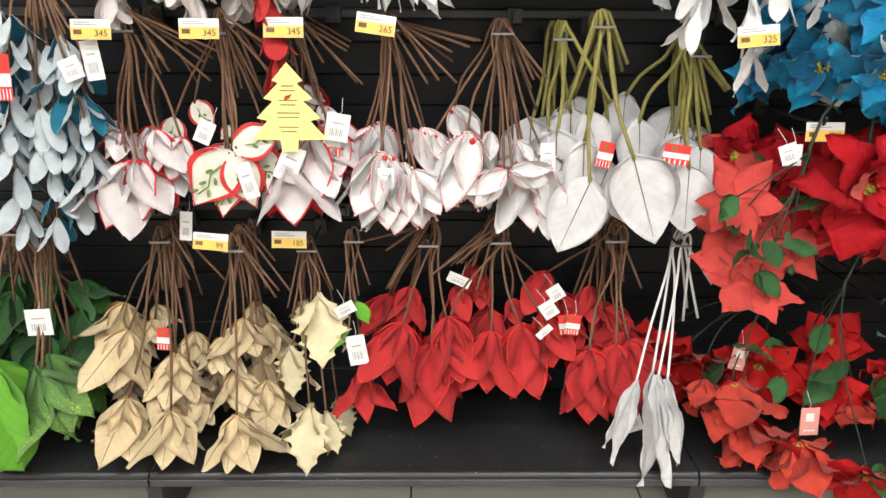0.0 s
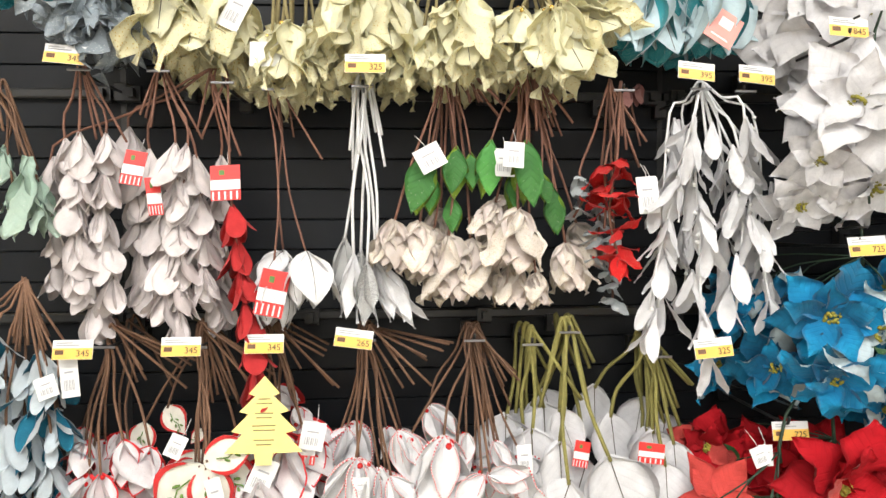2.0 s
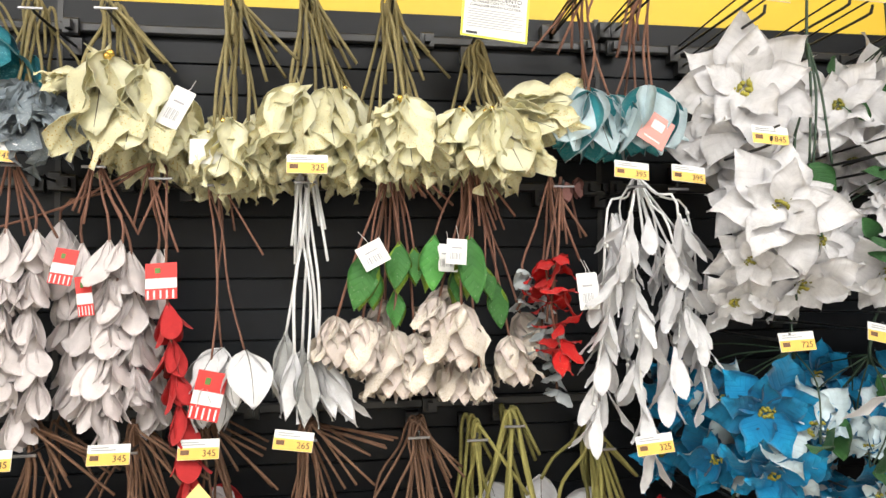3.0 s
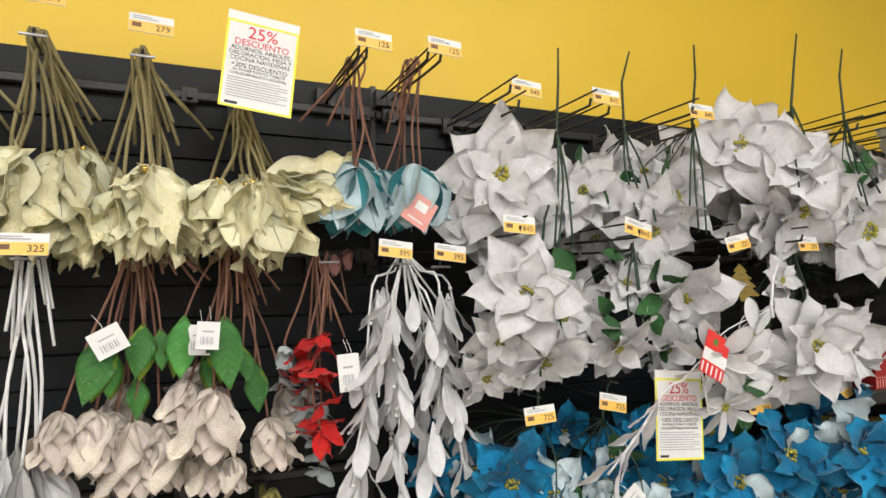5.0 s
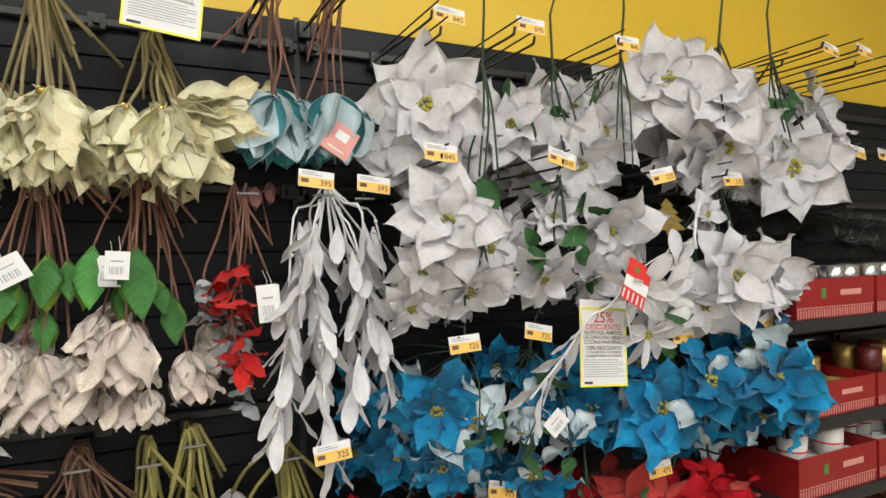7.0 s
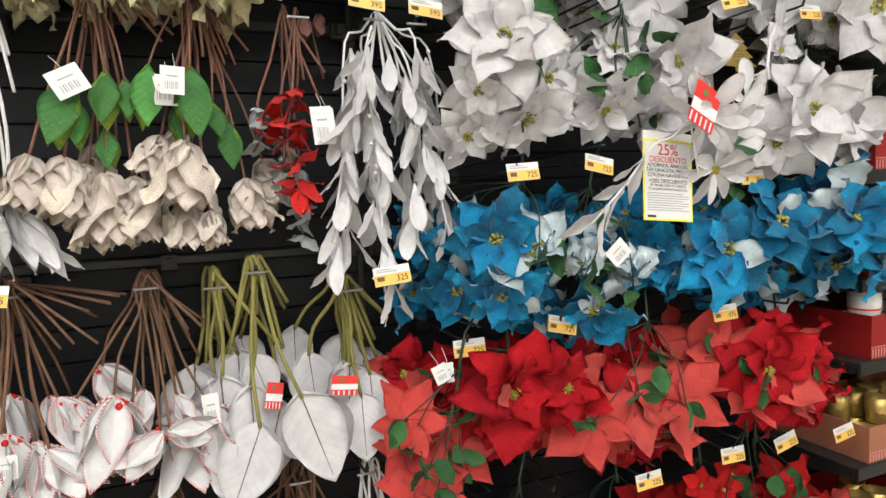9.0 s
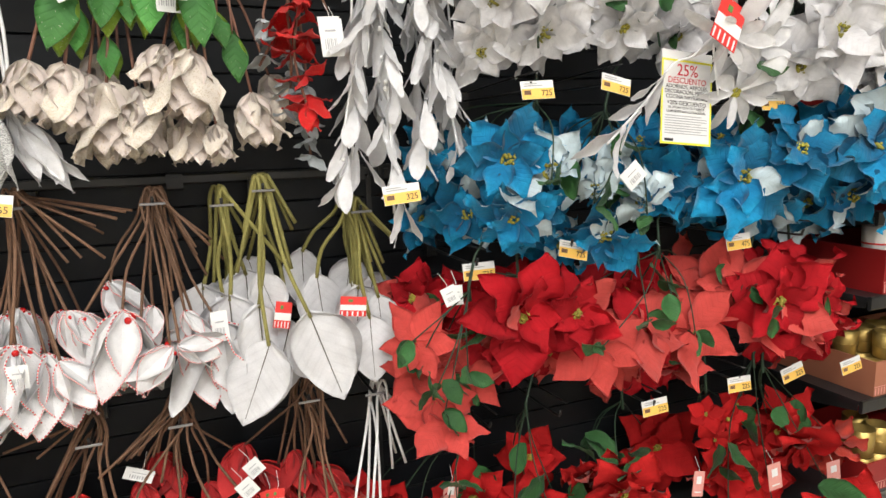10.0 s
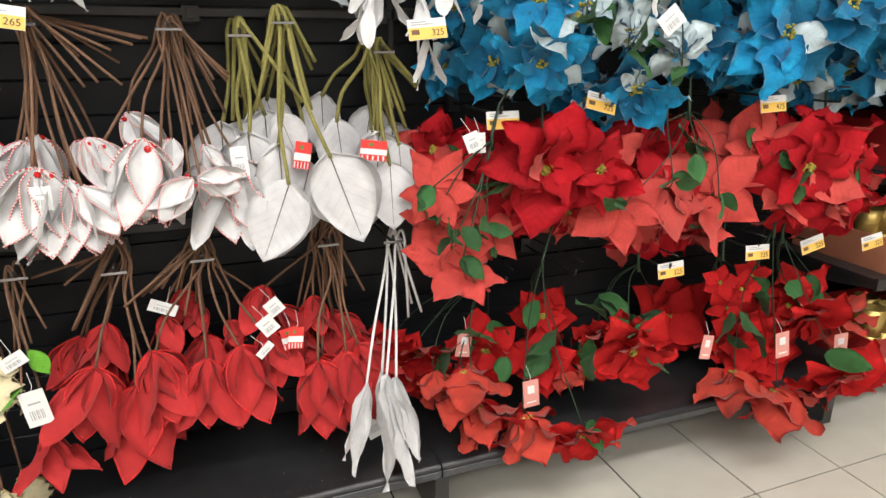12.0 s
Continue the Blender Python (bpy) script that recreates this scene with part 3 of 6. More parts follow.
def petal_meshes(key, shape, width, curl, cup, wave, outer, inner, variant, teeth=0.0, vein=None, trim=None, thick=0.005, twist=0.0, rim_side=0):
    """A petal one unit long: base at the origin, tip along z, outside towards +y. Returns its mesh, its vein and its trim."""
    full_key = (key, variant)
    if full_key in PETALS:
        return PETALS[full_key]
    rnd = random.Random(hash_text(key) + variant * 77)
    curl *= rnd.uniform(0.6, 1.4)
    cup *= rnd.uniform(0.25, 0.6)
    width *= rnd.uniform(0.9, 1.1)
    tw = twist * rnd.uniform(-1, 1)
    ph = [rnd.uniform(0, 6.28) for _ in range(4)]
    nu, vs = (18 if teeth else 12), (-1, -0.68, -0.34, 0, 0.34, 0.68, 1)
    grid = []
    y = z = 0.0
    for i in range(nu + 1):
        u = i / nu
        a = curl * (u - 0.25)
        if i:
            y += math.sin(a) / nu
            z += math.cos(a) / nu
        w = width_of(shape, u) * width * 0.5
        if teeth and 0 < i < nu:
            w *= 1.0 + teeth * (0.6 if i % 3 == 0 else -0.5)
        row = []
        for v in vs:
            e = abs(v)
            ripple = wave * e * e * (math.sin(7 * u + ph[0] + 1.5 * v) + 0.6 * math.sin(15 * u + ph[1] - v) + 0.3 * math.sin(27 * u + ph[3])) * 0.5
            bend = tw * u * v * w
            dep = -cup * (0.78 * v * v + 0.22 * e) * w + ripple * 0.12 + bend + 0.02 * math.sin(5 * u + ph[2]) * wave
            row.append(Vector((v * w * (1 + 0.04 * math.sin(9 * u + ph[3]) * e * wave), y + dep * math.cos(a), z - dep * math.sin(a))))
        grid.append(row)
    nv = len(vs)
    normal = []
    for i in range(nu + 1):
        for j in range(nv):
            du = grid[min(i + 1, nu)][j] - grid[max(i - 1, 0)][j]
            dv = grid[i][min(j + 1, nv - 1)] - grid[i][max(j - 1, 0)]
            k = du.cross(dv)
            normal.append(k.normalized() if k.length > 1e-9 else Vector((0, 1, 0)))
    flat = [p for row in grid for p in row]
    V = [p + k * thick / 2 for p, k in zip(flat, normal)] + [p - k * thick / 2 for p, k in zip(flat, normal)]
    n = len(flat)
    Fa, I = [], []
    for i in range(nu):
        for j in range(nv - 1):
            q = (i * nv + j, i * nv + j + 1, (i + 1) * nv + j + 1, (i + 1) * nv + j)
            for tri in ((q[0], q[1], q[2]), (q[0], q[2], q[3])):
                Fa += [tri[::-1], tuple(k + n for k in tri)]
                I += [0, 1]
    rim = [i * nv for i in range(nu + 1)] + [nu * nv + j for j in range(1, nv)] + [i * nv + nv - 1 for i in range(nu - 1, -1, -1)]
    for a, b in zip(rim, rim[1:]):
        Fa.append((a, b, b + n, a + n))
        I.append(rim_side)
    me = mesh(key, V, Fa, [outer, inner], I, smooth=True)
    ve = tr = None
    if vein:
        line = [grid[i][nv // 2] + normal[i * nv + nv // 2] * (thick * 0.5 + 0.003) for i in range(0, nu)]
        ve = tube("vein", line, 0.008, vein, 4, 0.4)
    if trim:
        edge = [flat[k] for k in rim]
        if trim[0] is M["ribbon_red"]:
            tr = border(grid, normal, nu, nv, thick, trim[0])
        elif len(trim) == 2:
            pts = glide(edge, 5)
            v, f = tube_data(pts, 0.0095, 5)
            idx = [int((i // 5) + (i % 5) * 0.4) % 2 for i in range(len(f) - 2)] + [0, 0]
            tr = mesh("cord_trim", v, f, list(trim), idx, smooth=True)
        else:
            tr = tube("beaded_trim", glide(edge, 2), 0.013, trim[0], 5)
    PETALS[full_key] = (me, ve, tr)
    return PETALS[full_key]


def border(grid, normal, nu, nv, thick, mat):
    """A stitched ribbon along the edge of a petal, proud of its inner side."""
    V, Fa = [], []
    mid = nv // 2
    for side in (0, nv - 1):
        k = len(V)
        for i in range(nu + 1):
            for f, lift in ((0.0, 0.004), (0.0, 0.016), (0.2, 0.016), (0.2, 0.004)):
                j = min(max(i, 1), nu)
                p = grid[j][side].lerp(grid[min(j, nu - 1)][mid], f if i < nu - 1 else f * 0.6)
                V.append(p - normal[j * nv + side] * (thick / 2 + lift))
        for i in range(nu):
            for q in range(3):
                a = k + 4 * i + q
                Fa.append((a, a + 1, a + 5, a + 4))
    return mesh("ribbon_border", V, Fa, mat, smooth=False)


def hash_text(s):
    return sum((i + 1) * ord(c) for i, c in enumerate(s)) % 9973


def aim(a, d, spin=0.0):
    """A pose at a whose z runs along d."""
    q = Vector(d).normalized().to_track_quat("Z", "Y")
    return Matrix.Translation(a) @ q.to_matrix().to_4x4() @ Matrix.Rotation(spin, 4, "Z")


def icosa(c, r):
    t = 0.5257 * r
    g = 0.8507 * r
    v = [Vector(c) + Vector(p) for p in ((-t, 0, g), (t, 0, g), (-t, 0, -g), (t, 0, -g), (0, g, t), (0, g, -t), (0, -g, t), (0, -g, -t), (g, t, 0), (-g, t, 0), (g, -t, 0), (-g, -t, 0))]
    f = [(0, 1, 4), (0, 4, 9), (9, 4, 5), (4, 8, 5), (4, 1, 8), (8, 1, 10), (8, 10, 3), (5, 8, 3), (5, 3, 2), (2, 3, 7), (7, 3, 10), (7, 10, 6), (7, 6, 11), (11, 6, 0), (0, 6, 1), (6, 10, 1), (9, 11, 0), (9, 2, 11), (9, 5, 2), (7, 11, 2)]
    return v, f


BALLS = {}


def ball(mat):
    """A unit berry: a sphere slightly drawn out, with a small dimple at its end."""
    if mat.name not in BALLS:
        prof = [(0.05, -0.9), (0.45, -0.88), (0.85, -0.5), (1.0, 0.05), (0.85, 0.55), (0.45, 0.95), (0.12, 1.02), (0.05, 0.96)]
        v, f = lathe_data(prof, 10)
        BALLS[mat.name] = mesh("berry", v, f, mat, smooth=True)
    return BALLS[mat.name]


def cluster(name, mat, count, spread, r, seed, dome=0.6):
    rnd = random.Random(seed)
    parts = []
    for i in range(count):
        a, d = rnd.uniform(0, 6.28), spread * math.sqrt(rnd.random())
        v, f = icosa((d * math.cos(a), d * math.sin(a), dome * (spread - d) + rnd.uniform(0, r)), r * rnd.uniform(0.7, 1.2))
        parts.append((v, f, 0))
    V, Fa, I = join(parts)
    return mesh(name, V, Fa, mat, smooth=True)


# kind: name, label, petals (count, opening, spread of opening), petal form, stem
KINDS = dict(
    beige=dict(name="magnolia_pick", label="beige linen magnolia pick with brown stem hanging from a hook", n=7, open=36, form=("ovate", 0.66, 0.15, 0.4, 0.5, F["beige"], F["beige_in"]), vein=M["vein"], stem=M["brown"], r=0.0028),
    holly=dict(name="holly_pick", label="cream felt holly leaf pick with brown stem", n=3, open=22, form=("lance", 0.62, 0.2, 0.3, 0.8, F["holly"], F["holly_b"]), teeth=0.35, stem=M["brown"], r=0.0025),
    red_single=dict(name="poinsettia_pick", label="small red fabric pick with a lime leaf on a brown stem", n=5, open=38, form=("star", 0.5, 0.3, 0.3, 0.8, F["velvet"], F["velvet_in"]), stem=M["brown"], r=0.0026),
    lime_leaf=dict(name="leaf_pick", label="lime green leaf on a brown stem beside a small red pick", n=1, open=4, form=("lance", 0.5, 0.3, 0.3, 0.6, F["green_br"], F["green_br"]), stem=M["brown"], r=0.0024),
    red_velvet=dict(name="magnolia_pick", label="red felt magnolia pick with beaded edge and brown stem", n=6, open=30, form=("ovate", 0.62, -0.15, 0.4, 0.4, F["velvet"], F["velvet_in"]), trim=(M["bead_red"],), trim_every=3, stem=M["brown"], r=0.0028, loop=0.02),
    white_lily=dict(name="lily_pick", label="white cloth lily pick on long white cord stems", n=3, open=6, form=("star", 0.26, 0.05, 0.3, 0.4, F["white"], F["white"]), stem=M["white_wire"], r=0.003),
    green_glitter=dict(name="leaf_pick", label="green leaf pick with gold glitter on a brown stem", n=5, open=26, grow=1.1, form=("lance", 0.44, 0.2, 0.4, 0.5, F["green_gl"], F["green"]), stem=M["brown"], r=0.003),
    green_plain=dict(name="leaf_pick", label="dark green cloth leaf pick on a brown stem", n=3, open=22, form=("ovate", 0.6, 0.25, 0.3, 0.7, F["green_dark"], F["green"]), stem=M["brown"], r=0.0028),
    green_bright=dict(name="leaf_pick", label="bright green cloth leaf pick", n=4, open=16, form=("round", 0.6, -0.2, 0.5, 0.5, F["green_br"], F["green_br"]), stem=M["brown"], r=0.0028),
    white_red=dict(name="magnolia_pick", label="white cloth magnolia pick with red lining and berries", n=6, open=30, form=("ovate", 0.66, -0.1, 0.35, 0.35, F["white_soft"], F["red_in"]), trim=(M["cord_red"],), trim_every=3, stem=M["brown"], r=0.0028, berries=3),
    red_embroidered=dict(name="magnolia_pick", label="embroidered ivory magnolia pick with red beaded border", n=1, open=4, form=("poinsettia", 0.74, 0.1, 0.2, 0.3, F["white_soft"], F["ivory"]), trim=(M["ribbon_red"],), trim_every=1, stem=M["brown"], r=0.0028, flip=True, sprig=True),
    candy=dict(name="magnolia_pick", label="white cloth magnolia pick edged with red and white cord", n=5, open=24, form=("ovate", 0.6, -0.05, 0.3, 0.3, F["white_soft"], F["greyish"]), trim=(M["cord_red"], M["cord_white"]), trim_every=2, stem=M["brown"], r=0.0028, berries=2),
    white_leaf=dict(name="leaf_pick", label="large white pleated cloth leaf pick on olive stem", n=2, open=10, form=("ovate", 0.72, 0.12, 0.18, 0.5, F["white"], F["white"]), vein=M["vein"], stem=M["olive"], r=0.0042, loop=0.008),
    white_bud=dict(name="tulip_pick", label="white cloth tulip bud pick on a thin reddish stem", n=8, open=44, form=("ovate", 0.6, -1.3, 0.4, 0.3, F["white_soft"], F["greyish"]), stem=M["rust"], r=0.0022, vein=M["vein"]),
    white_bead=dict(name="lily_pick", label="white cloth lily pick on a white cord stem", n=3, open=8, form=("star", 0.34, 0.1, 0.4, 0.4, F["white_soft"], F["white_soft"]), stem=M["white_wire"], r=0.0032),
    lace=dict(name="lily_pick", label="black and white lace lily pick on a white cord stem", n=3, open=9, form=("lance", 0.4, 0.1, 0.5, 0.3, F["lace"], F["lace"]), stem=M["white_wire"], r=0.003),
    blush_magnolia=dict(name="magnolia_pick", label="champagne silk magnolia pick with gold glitter edges", grow=1.03, n=9, open=29, form=("ovate", 0.6, -0.2, 0.3, 0.9, F["blush_m"], F["blush_in"]), mixed=F["blush_in"], mixed_grow=0.92, stem=M["rust"], r=0.0028),
    green_leaf=dict(name="leaf_pick", label="green satin leaf on a reddish brown stem", n=2, open=9, form=("lance", 0.46, 0.15, 0.25, 0.6, F["green"], F["green_lime"]), stem=M["rust"], r=0.0022, mixed=F["green_lime"], grow=1.0),
    pale_leaf=dict(name="leaf_pick", label="pale sage green leaf pick with glitter", n=3, open=16, form=("lance", 0.36, 0.3, 0.5, 0.8, F["pale"], F["pale"]), stem=M["brown"], r=0.0025),
    cream=dict(name="magnolia_pick", label="cream yellow silk magnolia pick with gold glitter on khaki stems", n=8, open=24, form=("ovate", 0.72, 0.05, 0.25, 0.8, F["cream"], F["cream_in"]), mixed=F["cream_in"], mixed_form=("lance", 0.34, 0.1, 0.4, 1.4), mixed_teeth=0.25, mixed_grow=1.14, stem=M["khaki"], r=0.0036, vein=M["vein"], vein_every=2, berries=2, berry=M["gold_bead"]),
    grey_leaf=dict(name="leaf_pick", label="slate grey feathery leaf pick with silver glitter", n=8, open=24, form=("lance", 0.3, 0.35, 0.5, 1.8, F["grey"], F["grey"]), stem=M["khaki"], r=0.003),
    teal=dict(name="leaf_pick", label="sheer teal leaf pick with glitter", n=4, open=22, form=("ovate", 0.6, 0.3, 0.4, 0.8, F["teal"], F["teal"]), stem=M["khaki"], r=0.003),
    ice_blue=dict(name="magnolia_pick", label="ice blue cloth magnolia pick with teal glitter edges", n=5, open=18, form=("ovate", 0.78, 0.05, 0.3, 0.25, F["ice"], F["ice_in"]), stem=M["rust"], r=0.0028, vein=M["vein"], vein_every=2),
    mauve=dict(name="leaf_pick", label="dusty rose leaf pick", n=3, open=20, form=("ovate", 0.6, 0.2, 0.4, 0.6, F["mauve"], F["mauve"]), stem=M["rust"], r=0.0025),
)
SPRIG = None


def sprig_mesh():
    """Embroidered twig with leaves, lying just above a petal's inner side."""
    global SPRIG
    if SPRIG is None:
        parts = [(*tube_data([(0.0, -0.035, 0.25), (0.05, -0.04, 0.45), (-0.02, -0.04, 0.62), (0.04, -0.035, 0.8)], 0.012, 5), 0)]
        for x, z, s in ((0.09, 0.42, 1), (-0.06, 0.5, -1), (0.07, 0.62, 1), (-0.07, 0.7, -1), (0.1, 0.78, 1)):
            v, f = icosa((0, 0, 0), 1.0)
            rot = Matrix.Rotation(radians(35 * s), 3, "Y")
            parts.append(([rot @ Vector((p.x * 0.028, p.y * 0.008, p.z * 0.06)) + Vector((x, -0.04, z)) for p in v], f, 0))
        V, Fa, I = join(parts)
        SPRIG = mesh("embroidered_sprig", V, Fa, M["sprig"], smooth=True)
    return SPRIG


def pick(kind, hook_at, a, tip, seed, lean):
    """One stem hung over a hook with a flower head at a that points to tip."""
    K = KINDS[kind]
    rnd = random.Random(seed)
    a, tip, h = Vector(a), Vector(tip), Vector(hook_at)
    thing = empty(K["name"], h, K["label"], "artificial flower", kind.replace("_", " ") + " picks")
    inv = Matrix.Translation(-h)
    d = tip - a
    size = max(0.03, d.length)
    # stem: tail, over the hook, down to the head
    top = h + Vector((rnd.uniform(-0.012, 0.012), rnd.uniform(-0.01, 0.02), 0.008))
    reach = rnd.uniform(0.09, 0.19) * 1.0
    swing = lean + rnd.uniform(-0.45, 0.45)
    tail = top + Vector((math.sin(swing), rnd.uniform(-0.25, 0.1), -abs(math.cos(swing)))) * reach
    loop = K.get("loop", 0.01) * rnd.uniform(0.8, 1.5)
    out = Vector((1 if tail.x > top.x else -1, 0, 0)) * loop * 0.7
    apex = top + Vector((0, 0, loop))
    down = top.lerp(a, 0.3) + Vector((rnd.uniform(-0.006, 0.006), 0, 0))
    mid = top.lerp(a, 0.65) + Vector((rnd.uniform(-0.012, 0.012), rnd.uniform(-0.004, 0.008), 0))
    line = glide([p - h for p in (tail, tail.lerp(top + out, 0.7), top + out, apex, top - out * 0.8 + (a - top) * 0.08, down, mid, a + d.normalized() * size * 0.06)], 3)
    child("stem", tube("stem", line, K["r"], K["stem"], 6), thing)
    spin = rnd.uniform(0, 6.28)
    if K["n"] > 1:
        # the first petal turns its outside to the aisle
        q, zax = aim(a, d).to_3x3(), d.normalized()
        f1 = q @ Vector((0, 1, 0))
        want = Vector((rnd.uniform(-0.6, 0.6), -1, 0))
        f2 = (want - zax * want.dot(zax)).normalized()
        spin = math.atan2(f1.cross(f2).dot(zax), f1.dot(f2))
    M0 = inv @ aim(a, d, spin)
    shape, w, curl, cup, wave, outer, inner = K["form"]
    for i in range(K["n"]):
        var = rnd.randrange(4)
        o2 = outer
        key = "petal_" + kind
        form, teeth = (shape, w, curl, cup, wave), K.get("teeth", 0.0)
        if K.get("mixed") and i % 2:
            o2, key = K["mixed"], key + "_mixed"
            form, teeth = K.get("mixed_form", form), K.get("mixed_teeth", teeth)
        me, ve, tr = petal_meshes(key, *form, o2, inner, var, teeth, K.get("vein"), K.get("trim"))
        op = K["open"] * (1.0 if i % 2 else 0.72) * rnd.uniform(0.75, 1.25)
        m = M0 @ Matrix.Rotation(2 * math.pi * i / K["n"] + rnd.uniform(-0.2, 0.2), 4, "Z") @ Matrix.Rotation(radians(-op), 4, "X")
        s = size / max(0.8, math.cos(radians(op))) * rnd.uniform(0.9, 1.05) * K.get("grow", 1.0) * (K.get("mixed_grow", 1.0) if i % 2 else 1.0)
        if K.get("flip"):
            # the inner, decorated side faces the aisle
            m = inv @ aim(a, d) 
            face = (m.to_3x3() @ Vector((0, -1, 0)))
            want = Vector((rnd.uniform(-0.2, 0.2), -1, 0.1))
            zax = d.normalized()
            f1 = (face - zax * face.dot(zax)).normalized()
            f2 = (want - zax * want.dot(zax)).normalized()
            ang = math.atan2(f1.cross(f2).dot(zax), f1.dot(f2))
            m = m @ Matrix.Rotation(ang, 4, "Z")
        ob = child("petal" if "leaf" not in K["name"] and "holly" not in K["name"] else "leaf", me, thing, m @ Matrix.Scale(s, 4))
        if ve and i % K.get("vein_every", 1) == 0:
            child("vein", ve, ob)
        if tr and i % K.get("trim_every", 1) == 0:
            child("trim", tr, ob)
        if K.get("sprig"):
            child("embroidery", sprig_mesh(), ob)
    if K.get("berries"):
        bm = K.get("berry", M["berry"])
        for i in range(K["berries"]):
            off = Vector((rnd.uniform(-1, 1), rnd.uniform(-1, 1), rnd.uniform(0.2, 1))) * size * 0.13
            child("berry", ball(bm), thing, M0 @ Matrix.Translation(off) @ Matrix.Scale(size * 0.042, 4))
    return thing


COUNT = [0]


def bunch(kind, hook_at, extra, lean, heads):
    """The picks on one hook: those in front as placed, and some more behind them towards the panel."""
    h = Vector(hook_at)
    rnd = random.Random(hash_text(kind) + int(1000 * (h.x + 5)))
    for i, q in enumerate(heads):
        COUNT[0] += 1
        pick(kind, h + Vector((0, min(0.1, 0.008 * i), 0)), q[:3], q[3:], COUNT[0], lean)
    for i in range(extra):
        q = rnd.choice(heads)
        sh = Vector((rnd.uniform(-0.05, 0.05), 0, rnd.uniform(-0.03, 0.05)))
        y = min(1.47, q[1] + rnd.uniform(0.05, 0.12))
        a = Vector((q[0], y, q[2])) + sh
        t = Vector((q[3] + rnd.uniform(-0.03, 0.03), y + rnd.uniform(-0.02, 0.01), q[5])) + sh
        COUNT[0] += 1
        pick(kind, h + Vector((0, 0.03 + 0.02 * i, 0)), a, t, COUNT[0], lean)


STRANDS = dict(
    blue_white=dict(label="strand of pale blue and white leaflets with turquoise glitter backs", size=0.084, step=0.048, form=("spoon", 0.36, 0.2, 0.25, 0.3, F["blue_pale"], F["blue_gl"]), stem=M["brown"], down=25, mixed=3),
    blush=dict(label="blush white felt leaflet strand on a brown stem", size=0.086, step=0.06, whorl=7, form=("spoon", 0.52, 0.15, 0.6, 0.3, F["blush"], F["blush"]), stem=M["rust"], down=15, mixed=0),
    red_leaf=dict(label="red felt leaflet strand on a brown stem", size=0.085, step=0.06, whorl=5, form=("spoon", 0.5, 0.2, 0.5, 0.3, F["velvet"], F["velvet_in"]), stem=M["rust"], down=16, mixed=0),
    red_glitter=dict(label="red glitter poinsettia strand with small flowers", size=0.06, step=0.036, loose=0.02, form=("star", 0.56, 0.4, 0.4, 0.7, F["red_gl"], F["red_gl"]), stem=M["rust"], down=58, mixed=0),
    silver_leaf=dict(label="silver grey leaf strand with glitter", size=0.045, step=0.03, form=("round", 0.7, 0.3, 0.4, 0.7, F["silver"], F["silver"]), stem=M["rust"], down=45, mixed=0),
    white_pendant=dict(label="white felt leaf spray hanging on a white cord", size=0.11, step=0.06, form=("spoon", 0.34, 0.3, 0.3, 0.4, F["white_soft"], F["white_soft"]), stem=M["white_wire"], down=16, whorl=2, mixed=0),
    white_drop=dict(label="white felt mistletoe leaf strand on white cord", size=0.098, step=0.06, form=("spoon", 0.32, 0.3, 0.3, 0.4, F["white_soft"], F["white_soft"]), stem=M["white_wire"], down=17, whorl=3, loose=0.016, mixed=0, bead=M["pearl"]),
)


def strand(kind, hook_at, top, bottom):
    """A long pick: a stem over the hook, leaflets in whorls from top to bottom."""
    K = STRANDS[kind]
    COUNT[0] += 1
    rnd = random.Random(5000 + COUNT[0])
    h, a, b = Vector(hook_at), Vector(top), Vector(bottom)
    thing = empty("leaf_strand", h, K["label"], "artificial flower", kind.replace("_", " ") + " strands")
    side = Vector((rnd.uniform(-0.05, 0.09), rnd.uniform(-0.03, 0.0), -rnd.uniform(0.08, 0.16)))
    bow = Vector((rnd.uniform(-0.02, 0.02), 0, 0))
    line = glide([p - h for p in (h + side, h + side * 0.2 + Vector((0, 0, 0.012)), h + Vector((0, 0, 0.02)), h.lerp(a, 0.5), a, a.lerp(b, 0.5) + bow, b)], 3)
    child("stem", tube("stem", line, 0.0026, K["stem"], 6), thing)
    shape, w, curl, cup, wave, outer, inner = K["form"]
    length = (b - a).length
    n = max(2, int(length / K["step"]))
    axis = (b - a).normalized()
    for i in range(n):
        u = (i + 0.3) / n
        lo = K.get("loose", 0.0)
        p = a.lerp(b, u) + bow * (1 - abs(2 * u - 1)) + Vector((rnd.uniform(-lo, lo), rnd.uniform(-lo, lo), rnd.uniform(-lo, lo)))
        for k in range(K.get("whorl", 4)):
            me, ve, tr = petal_meshes("leaflet_" + kind, shape, w, curl, cup, wave, outer, inner, rnd.randrange(4))
            ang = 6.283 / K.get("whorl", 4) * k + 0.7 * i + rnd.uniform(-0.4, 0.4)
            op = K["down"] * rnd.uniform(0.2, 1.9)
            turned = math.pi if K["mixed"] and rnd.randrange(K["mixed"] + 1) == 0 else rnd.uniform(-0.5, 0.5)
            m = aim(p - h, axis, ang) @ Matrix.Rotation(radians(-op), 4, "X") @ Matrix.Rotation(turned, 4, "Z") @ Matrix.Scale(K["size"] * rnd.uniform(0.8, 1.2), 4)
            child("leaf", me, thing, m)
    if K.get("bead"):
        for i in range(5):
            p = a.lerp(b, rnd.random()) - h + Vector((rnd.uniform(-0.006, 0.006), -0.006, 0))
            child("bead", ball(K["bead"]), thing, Matrix.Translation(p) @ Matrix.Scale(0.0045, 4))


